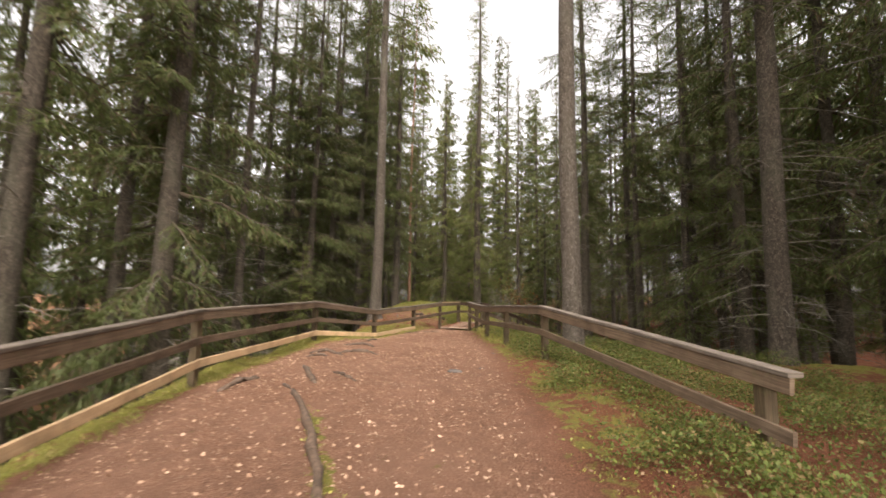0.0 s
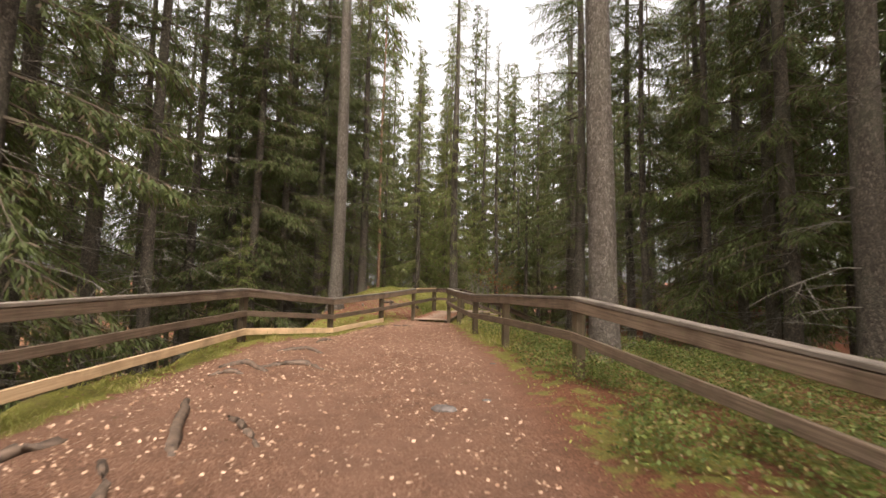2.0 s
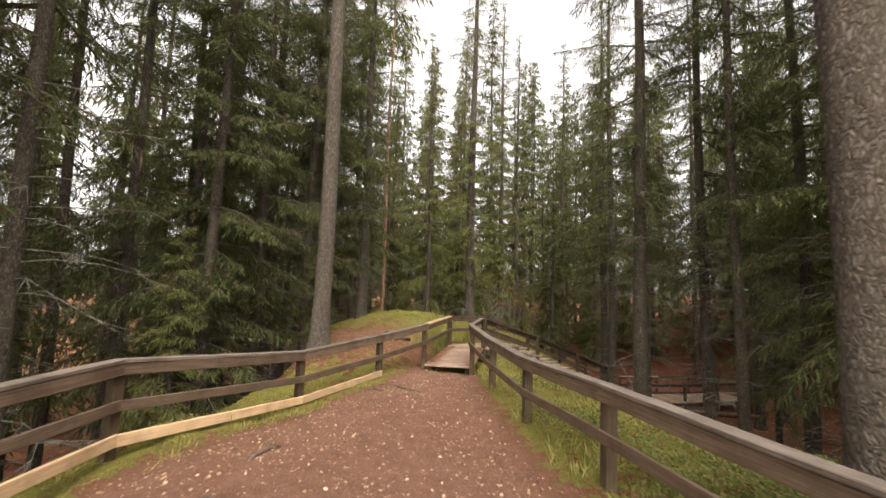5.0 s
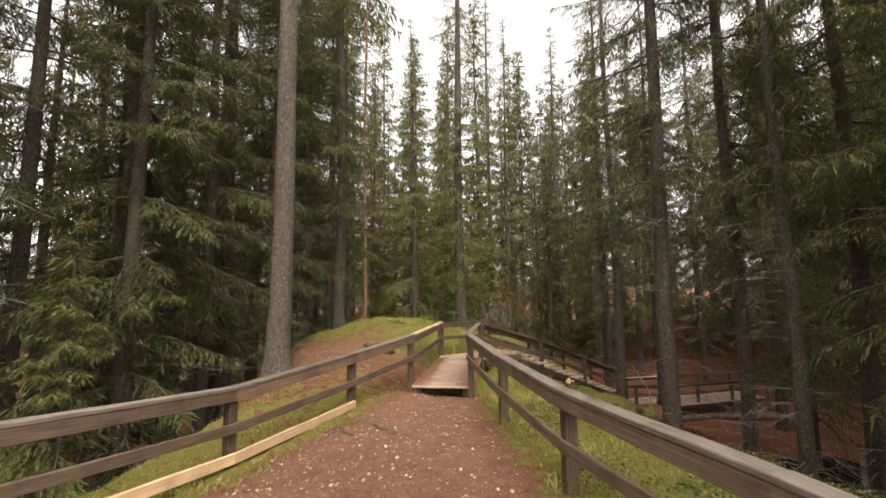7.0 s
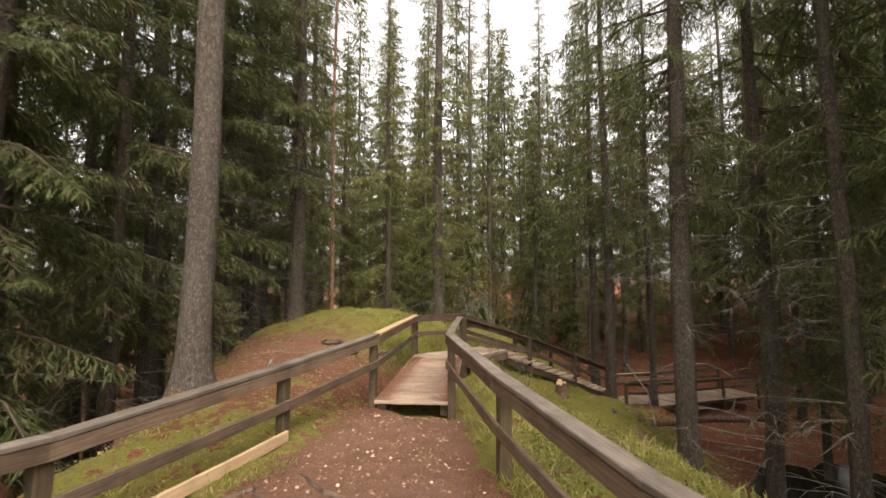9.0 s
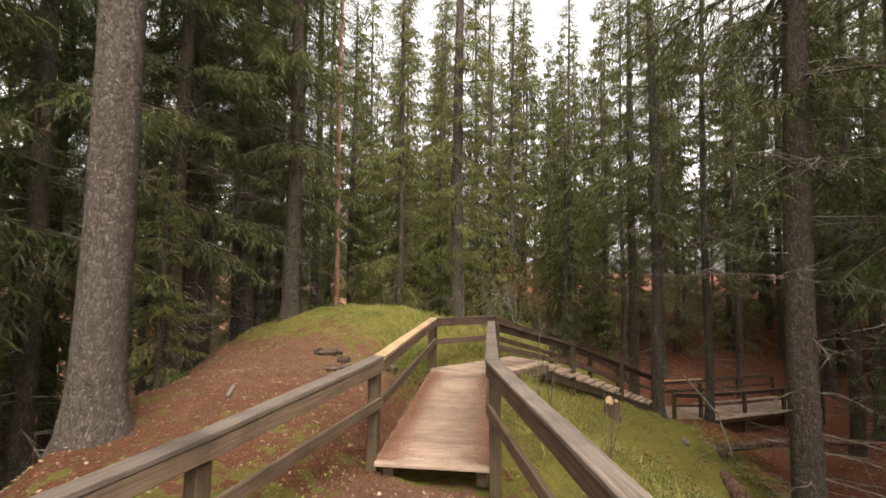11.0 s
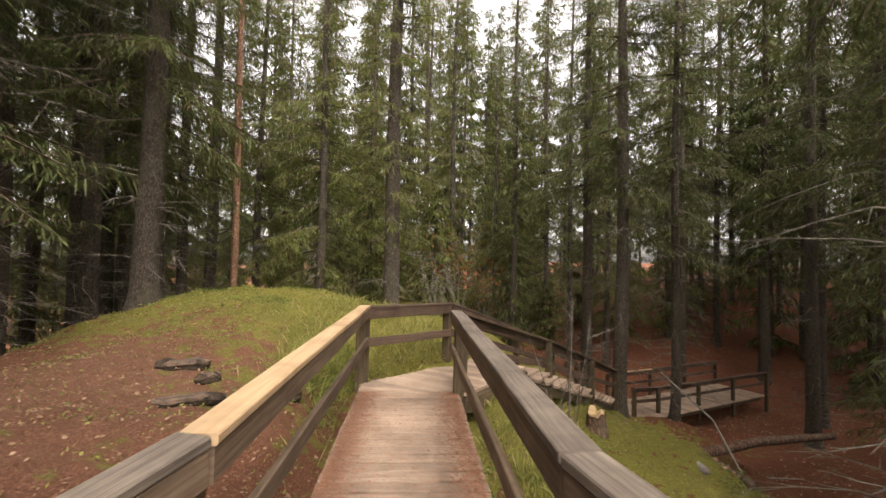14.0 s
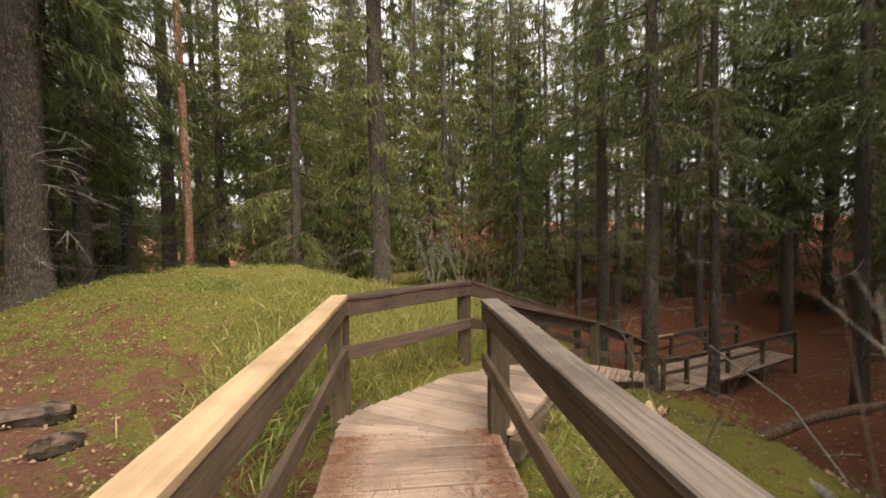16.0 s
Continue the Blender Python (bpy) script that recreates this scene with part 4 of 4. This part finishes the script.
scatter("grass_tufts", "short green grass along the foot of the fence", "grass", GRASS, 4000, (-3.4, 0, 5, 18), lambda x, y: (1 - on_path(x, y)) * off_deck(x, y) * smooth(-0.4, 0.1, x - np.interp(y, LEFT_Y, LEFT_X)), (0.05, 0.15), 0.07, (0.4, 1.4), 59, 0.0, 24)


scatter("fallen_leaves", "brown leaves and needles on the slope beside the boardwalk", "leaves", BROWN, 7000, (-5.2, -0.8, 15.5, 25.5), lambda x, y: (1 - 0.75 * mossy(x, y)) * (1 - on_path(x, y)) * off_deck(x, y), (0.016, 0.045), 0.6, (-0.1, 0.6), 60, 0.015)
scatter("moss_cushions", "soft bright green moss over the crest of the knoll", "moss", MOSS_GREEN, 46000, (-6.5, 1.6, 21.5, 30), lambda x, y: mossy(x, y) * off_deck(x, y) * (np.sin(x * 1.9 + 1.3 * np.sin(y * 1.4)) * np.sin(y * 1.5 - x * 0.8) > -0.2), (0.012, 0.04), 0.45, (0.1, 1.3), 61, 0.015, 90, 0.16)
scatter("sedge_blades", "broad pale green sedge blades along the boardwalk", "grass", MOSS_GREEN, 1500, (-1.5, -0.78, 22.2, 24.6), lambda x, y: off_deck(x, y) * smooth(22.2, 23.0, y), (0.09, 0.24), 0.06, (0.3, 1.2), 62, 0.0, 22, 0.08)


def root(points, thick, seed):
    rng = random.Random(seed)
    pts = [Vector((x, y, ground_z(x, y) + thick * 0.25)) for x, y in points]
    fine = []
    for a, b in zip(pts, pts[1:]):
        fine += [a.lerp(b, k / 4) + Vector((rng.uniform(-1, 1), rng.uniform(-1, 1), 0)) * thick * 0.35 for k in range(4)]
    fine.append(pts[-1])
    n = len(fine)
    for i, p in enumerate(fine):
        p.z = ground_z(p.x, p.y) + thick * (0.55 * math.sin(math.pi * min(1, (i + 0.3) / n * 1.1)) - 0.2)
    g = tube(Geo(), fine, [thick * rng.uniform(0.55, 0.8) * (0.55 + 0.5 * math.sin(math.pi * (i + 1) / (n + 1))) for i in range(n)], 8, rng, 0.2)
    single("tree_root", g, ROOT, tuple(fine[n // 2]), "worn bare tree root lying across the path", "root", "roots in the path", smooth=True)


for _k, (_pts, _t) in enumerate((
        (((-0.34, 7.8), (0.14, 7.3), (0.63, 6.59), (1.08, 5.88), (1.48, 5.15), (1.7, 4.3)), 0.04), (((-0.78, 9.12), (-0.39, 8.48), (0.02, 7.91)), 0.045),
        (((-0.13, 8.72), (0.17, 8.48), (0.49, 8.12)), 0.03), (((-1.0, 7.4), (-1.02, 7.8), (-0.85, 8.0)), 0.045), (((-1.35, 11.83), (-1.0, 12.1), (-0.6, 11.77)), 0.035),
        (((-1.5, 10.61), (-1.2, 10.75), (-0.71, 10.36)), 0.04), (((-0.9, 10.6), (-0.7, 10.8), (-0.45, 10.9), (-0.12, 10.7)), 0.04), (((-1.3, 10.1), (-1.15, 10.3), (-0.95, 10.25)), 0.035),
        (((-1.19, 12.95), (-1.2, 13.25), (-1.1, 13.4)), 0.035), (((-1.31, 16.48), (-1.1, 16.62), (-0.77, 16.27)), 0.025), (((-0.8, 16.92), (-0.41, 16.49), (-0.1, 16.25)), 0.022))):
    root(_pts, _t * 1.45, 200 + _k)


def rock(x, y, size, seed):
    rng = random.Random(seed)
    bm = bmesh.new()
    bmesh.ops.create_icosphere(bm, subdivisions=2, radius=1)
    for v in bm.verts:
        v.co *= rng.uniform(0.82, 1.1)
        v.co = Vector((v.co.x * size, v.co.y * size * 0.7, v.co.z * size * 0.3))
    me = bpy.data.meshes.new("stone")
    bm.to_mesh(me)
    bm.free()
    me.materials.append(STONE)
    ob = new("stone", me)
    ob.location = (x, y, ground_z(x, y))
    tagged(ob, "small flat grey stone half buried in the path", "stone", "stones in the path")


rock(1.6, 9.28, 0.13, 1)
rock(1.98, 9.6, 0.05, 2)
rock(2.0, 11.6, 0.05, 3)


def fallen(points, thick, label, skin=BARK_LOG, seed=1, name="fallen_log", category="log", taper=0.75):
    rng = random.Random(seed)
    pts = [Vector(p) for p in points]
    n = 9
    line = []
    for i in range(n):
        f = i / (n - 1) * (len(pts) - 1)
        k = min(int(f), len(pts) - 2)
        line.append(pts[k].lerp(pts[k + 1], f - k) + Vector((rng.uniform(-1, 1), rng.uniform(-1, 1), rng.uniform(-1, 1))) * thick * 0.12)
    g = tube(Geo(), line, [thick * (1 - (1 - taper) * i / (n - 1)) for i in range(n)], 12, rng, 0.06)
    return single(name, g, skin, tuple(line[0]), label, category, "deadwood on the bank", smooth=True)


def lying(a, b, thick, **kw):
    return fallen([(a[0], a[1], ground_z(*a) + thick * 0.7), (b[0], b[1], ground_z(*b) + thick * 0.7)], thick, **kw)


lying((5.1, 27.2), (4.45, 23.1), 0.12, label="reddish-brown fallen log with a fresh cut end", seed=61, taper=1.15)
lying((4.75, 27.0), (4.2, 24.5), 0.08, label="grey fallen log stripped of its bark", skin=TWIG, seed=62)
lying((5.35, 26.2), (4.85, 24.4), 0.1, label="dark half-rotten fallen log on the bank", skin=ROOT, seed=70)
fallen([(6.2, 28.3, ground_z(6.2, 28.3) + 0.12), (9.0, 29.4, -1.2), (12.2, 30.6, -1.5)], 0.13, "brown fallen trunk lying across the dark hollow", seed=63)
lying((8.2, 24.0), (11.8, 24.6), 0.09, label="grey fallen trunk over the dark hollow", seed=64)
for _k in range(18):
    _r = random.Random(300 + _k)
    _x, _y, _a, _w = _r.uniform(5.2, 12.5), _r.uniform(23.5, 33), _r.uniform(0, 3.1), _r.uniform(0.5, 1.3)
    lying((_x - math.cos(_a) * _w, _y - math.sin(_a) * _w), (_x + math.cos(_a) * _w, _y + math.sin(_a) * _w), _r.uniform(0.012, 0.03), label="dry grey dead branch on the forest floor", skin=TWIG, seed=300 + _k, name="dead_branch", category="branch", taper=0.4)
fallen([(5.9, 28.7, 0.75), (5.83, 26.7, 0.3), (5.5, 25.2, ground_z(5.5, 25.2) + 0.03)], 0.022, "thin grey dead sapling leaning over", TWIG, 65, "dead_sapling", "branch", 0.6)
lying((-2.68, 20.17), (-2.96, 20.95), 0.025, label="grey dead stick on the needles", skin=TWIG, seed=66, name="dead_branch", category="branch")


def rotten_piece(x, y, turn, long, wide, seed):
    """A ragged piece of old wood, pale on its top; its shaded hollow is a solid near-black core."""
    rng = random.Random(seed)
    z = ground_z(x, y)
    w, side = Vector((math.cos(turn), math.sin(turn), 0)), Vector((-math.sin(turn), math.cos(turn), 0))
    at = thing("rotten_log", (x, y, z), "piece of rotten log on the needles, its hollow shade painted dark", "log", "deadwood on the bank")
    under, top = Geo(), Geo()
    tube(under, [Vector((x, y, z + wide * 0.25)) + w * (long * t) for t in (-0.5, -0.3, 0.0, 0.3, 0.5)], [wide * k for k in (0.4, 0.62, 0.55, 0.6, 0.35)], 9, rng, 0.25)
    part("underside", under, ROT, at)
    for k in (-1, 1):
        off = side * (wide * k * 0.3) + Vector((0, 0, z + wide * rng.uniform(0.5, 0.62)))
        shift = rng.uniform(-0.12, 0.12) * long
        line = [Vector((x, y, rng.uniform(-0.12, 0.12) * wide)) + off + w * (long * t + shift) + side * rng.uniform(-0.1, 0.1) * wide for t in (-0.48, -0.25, 0.0, 0.25, 0.46)]
        tube(top, line, [wide * q for q in (0.12, 0.34, 0.26, 0.32, 0.14)], 7, rng, 0.35)
    part("weathered_top", top, ROOT, at, "grey-brown weathered shell")


rotten_piece(-2.6, 23.2, 0.3, 0.52, 0.13, 68)
rotten_piece(-2.22, 22.95, 0.7, 0.24, 0.11, 69)
rotten_piece(-1.95, 22.1, 0.4, 0.5, 0.1, 67)
rotten_piece(-1.3, 22.6, 0.2, 0.26, 0.12, 72)


def broken_stump(x, y, radius, tall, seed):
    rng = random.Random(seed)
    z = ground_z(x, y)
    at = (x, y, z)
    top = thing("tree_stump", at, "broken stump with pale splintered wood and dark bark", "stump")
    sides = 14
    g, core = Geo(), Geo()
    rim = [tall * rng.uniform(0.72, 1.0) for _ in range(sides)]
    verts = []
    for lvl in (-0.25, 0.0, 0.45, 1.0):
        for j in range(sides):
            t = 2 * math.pi * j / sides
            r = radius * (1.35 if lvl <= 0 else 1.08 if lvl < 0.5 else 1.0) * rng.uniform(0.93, 1.07)
            verts.append((x + math.cos(t) * r, y + math.sin(t) * r, z + (lvl if lvl < 0 else lvl * rim[j])))
    faces = [(i * sides + j, i * sides + (j + 1) % sides, (i + 1) * sides + (j + 1) % sides, (i + 1) * sides + j) for i in range(3) for j in range(sides)]
    g.add(verts, faces)
    part("bark", g, BARK_LOG, top)
    cv = [(x + math.cos(2 * math.pi * j / sides) * radius * 0.88, y + math.sin(2 * math.pi * j / sides) * radius * 0.88, z + rim[j] * rng.uniform(0.95, 1.15)) for j in range(sides)]
    cv += [(a, b, z + 0.1) for a, b, _ in cv] + [(x, y, z + tall * 0.85)]
    cf = [(j + sides, (j + 1) % sides + sides, (j + 1) % sides, j) for j in range(sides)] + [(j, (j + 1) % sides, 2 * sides) for j in range(sides)]
    core.add(cv, cf)
    part("broken_wood", core, CUT, top, "pale splintered inner wood")


broken_stump(3.2, 26.05, 0.16, 0.42, 71)


def shrub_tree(x, y, tall, mat, label, seed):
    """A thin bare-stemmed bush with a few leaves left."""
    rng = random.Random(seed)
    z = ground_z(x, y)
    top = thing("rowan_sapling", (x, y, z), label, "shrub", "autumn saplings")
    stems, tips = Geo(), []
    for _ in range(7):
        a, ln = rng.uniform(0, 6.28), tall * rng.uniform(0.6, 1.0)
        pts = [Vector((x + math.cos(a) * t * ln * 0.3, y + math.sin(a) * t * ln * 0.3, z - 0.05 + ln * t)) for t in (0, 0.35, 0.7, 1.0)]
        tube(stems, pts, [0.018, 0.013, 0.008, 0.003], 5, cap=False)
        for k in range(9):
            i = rng.randint(1, 2)
            p = pts[i].lerp(pts[i + 1], rng.random())
            q = p + Vector((rng.uniform(-1, 1), rng.uniform(-1, 1), rng.uniform(0, 0.8))) * tall * 0.18
            tube(stems, [p, q], [0.006, 0.002], 3, cap=False)
            tips.append(q)
    part("stem", stems, TWIG, top)
    nr = np.random.default_rng(seed)
    base = np.repeat(np.array([tuple(p) for p in tips]), 5, 0) + nr.normal(size=(len(tips) * 5, 3)) * 0.12
    n = len(base)
    me = quads_mesh("leaves", kites(base - np.array([x, y, z]), nr.normal(size=(n, 3)), nr.uniform(0.06, 0.13, n), nr.uniform(0.03, 0.06, n), nr), mat)
    ob = new("leaves", me)
    ob.parent = top
    tagged(ob, kind="stuff")


shrub_tree(1.5, 34.6, 3.6, RUST, "thin sapling with a few rusty orange leaves", 81)
shrub_tree(2.6, 35.4, 3.4, RUST, "thin sapling with a few rusty orange leaves", 82)
shrub_tree(0.6, 33.4, 2.4, TWIG, "bare grey bush behind the knoll", 83)
shrub_tree(12.0, 21.0, 2.5, RUST, "thin sapling with a few rusty orange leaves", 84)


def bare_sapling(x, y, tall, seed):
    """A few thin leafless shoots with forked tips."""
    rng = random.Random(seed)
    z = ground_z(x, y)
    top = thing("bare_sapling", (x, y, z), "thin leafless grey sapling beside the railing", "shrub", "bare saplings")
    for _ in range(4):
        g, a, ln = Geo(), rng.uniform(0, 6.28), tall * rng.uniform(0.65, 1.0)
        lean = rng.uniform(0.08, 0.3)
        pts = [Vector((x + math.cos(a) * t * t * ln * lean + rng.uniform(-0.01, 0.01), y + math.sin(a) * t * t * ln * lean, z - 0.05 + ln * t)) for t in (0, 0.3, 0.6, 0.85, 1.0)]
        tube(g, pts, [0.005, 0.004, 0.0035, 0.0025, 0.0012], 5, cap=False)
        for _k in range(4):
            i = rng.randint(1, 3)
            p = pts[i].lerp(pts[i + 1], rng.random())
            tube(g, [p, p + Vector((rng.uniform(-1, 1), rng.uniform(-1, 1), rng.uniform(0.2, 1.0))) * tall * 0.13], [0.0025, 0.001], 4, cap=False)
        part("shoot", g, BRANCH if _ % 2 else TWIG, top)


bare_sapling(1.0, 21.2, 1.75, 85)
bare_sapling(1.35, 22.6, 1.7, 86)
bare_sapling(1.5, 19.6, 1.1, 88)
bare_sapling(0.2, 30.6, 1.6, 89)
bare_sapling(-1.9, 30.8, 1.2, 90)


def brook():
    """Still, dark water in the hollow."""
    bm = bmesh.new()
    rng = random.Random(91)
    ring = [bm.verts.new((11.0 + math.cos(t) * 3.0 * rng.uniform(0.9, 1.1), 23.8 + math.sin(t) * 4.2 * rng.uniform(0.9, 1.1), 0)) for t in [2 * math.pi * k / 32 for k in range(32)]]
    bm.faces.new(ring)
    me = bpy.data.meshes.new("brook")
    bm.to_mesh(me)
    bm.free()
    me.materials.append(WATER)
    ob = new("brook", me)
    ob.location = (0, 0, -2.1)
    tagged(ob, "still dark peaty water in the hollow", "water", kind="structure")


WATER, _n, _l, _b = material("peat_water", 0.08, 0.5)
_b.inputs["Base Color"].default_value = (0.012, 0.009, 0.006, 1)
bumped(_n, _l, _b, noise_of(_n, _l, coords(_n, _l), 7.0, 3.0), 0.15, 0.02)
brook()


def deck_needles():
    """Reddish needles and leaves gathered along the edges of the planks."""
    rng = np.random.default_rng(92)
    n = 24000
    y = rng.uniform(19.45, 23.4, n)
    edge = np.abs(rng.normal(size=n)) * 0.12
    x = np.where(rng.random(n) < 0.5, -0.7 + edge, 0.42 - edge)
    loose = rng.random(n) < 0.22
    x = np.where(loose, rng.uniform(-0.7, 0.42, n), x)
    a = rng.uniform(0, 6.28, n)
    leaf = rng.random(n) < 0.008
    ln = np.where(leaf, 0.035, rng.uniform(0.02, 0.05, n))
    base = np.stack([x, y, np.full(n, 1.757) + rng.uniform(0, 0.006, n)], 1)
    way = np.stack([np.cos(a), np.sin(a), rng.uniform(0, 0.15, n)], 1)
    me = quads_mesh("fallen_needles", kites(base, way, ln, np.where(leaf, 0.025, 0.0042), rng), NEEDLE_DRY)
    tagged(new("fallen_needles", me), "reddish fallen needles and leaves along the plank edges", "needles", kind="stuff")


NEEDLE_DRY = leafy("dry_red_needles", (0.17, 0.075, 0.042), (0.38, 0.19, 0.115), 0.1)
deck_needles()
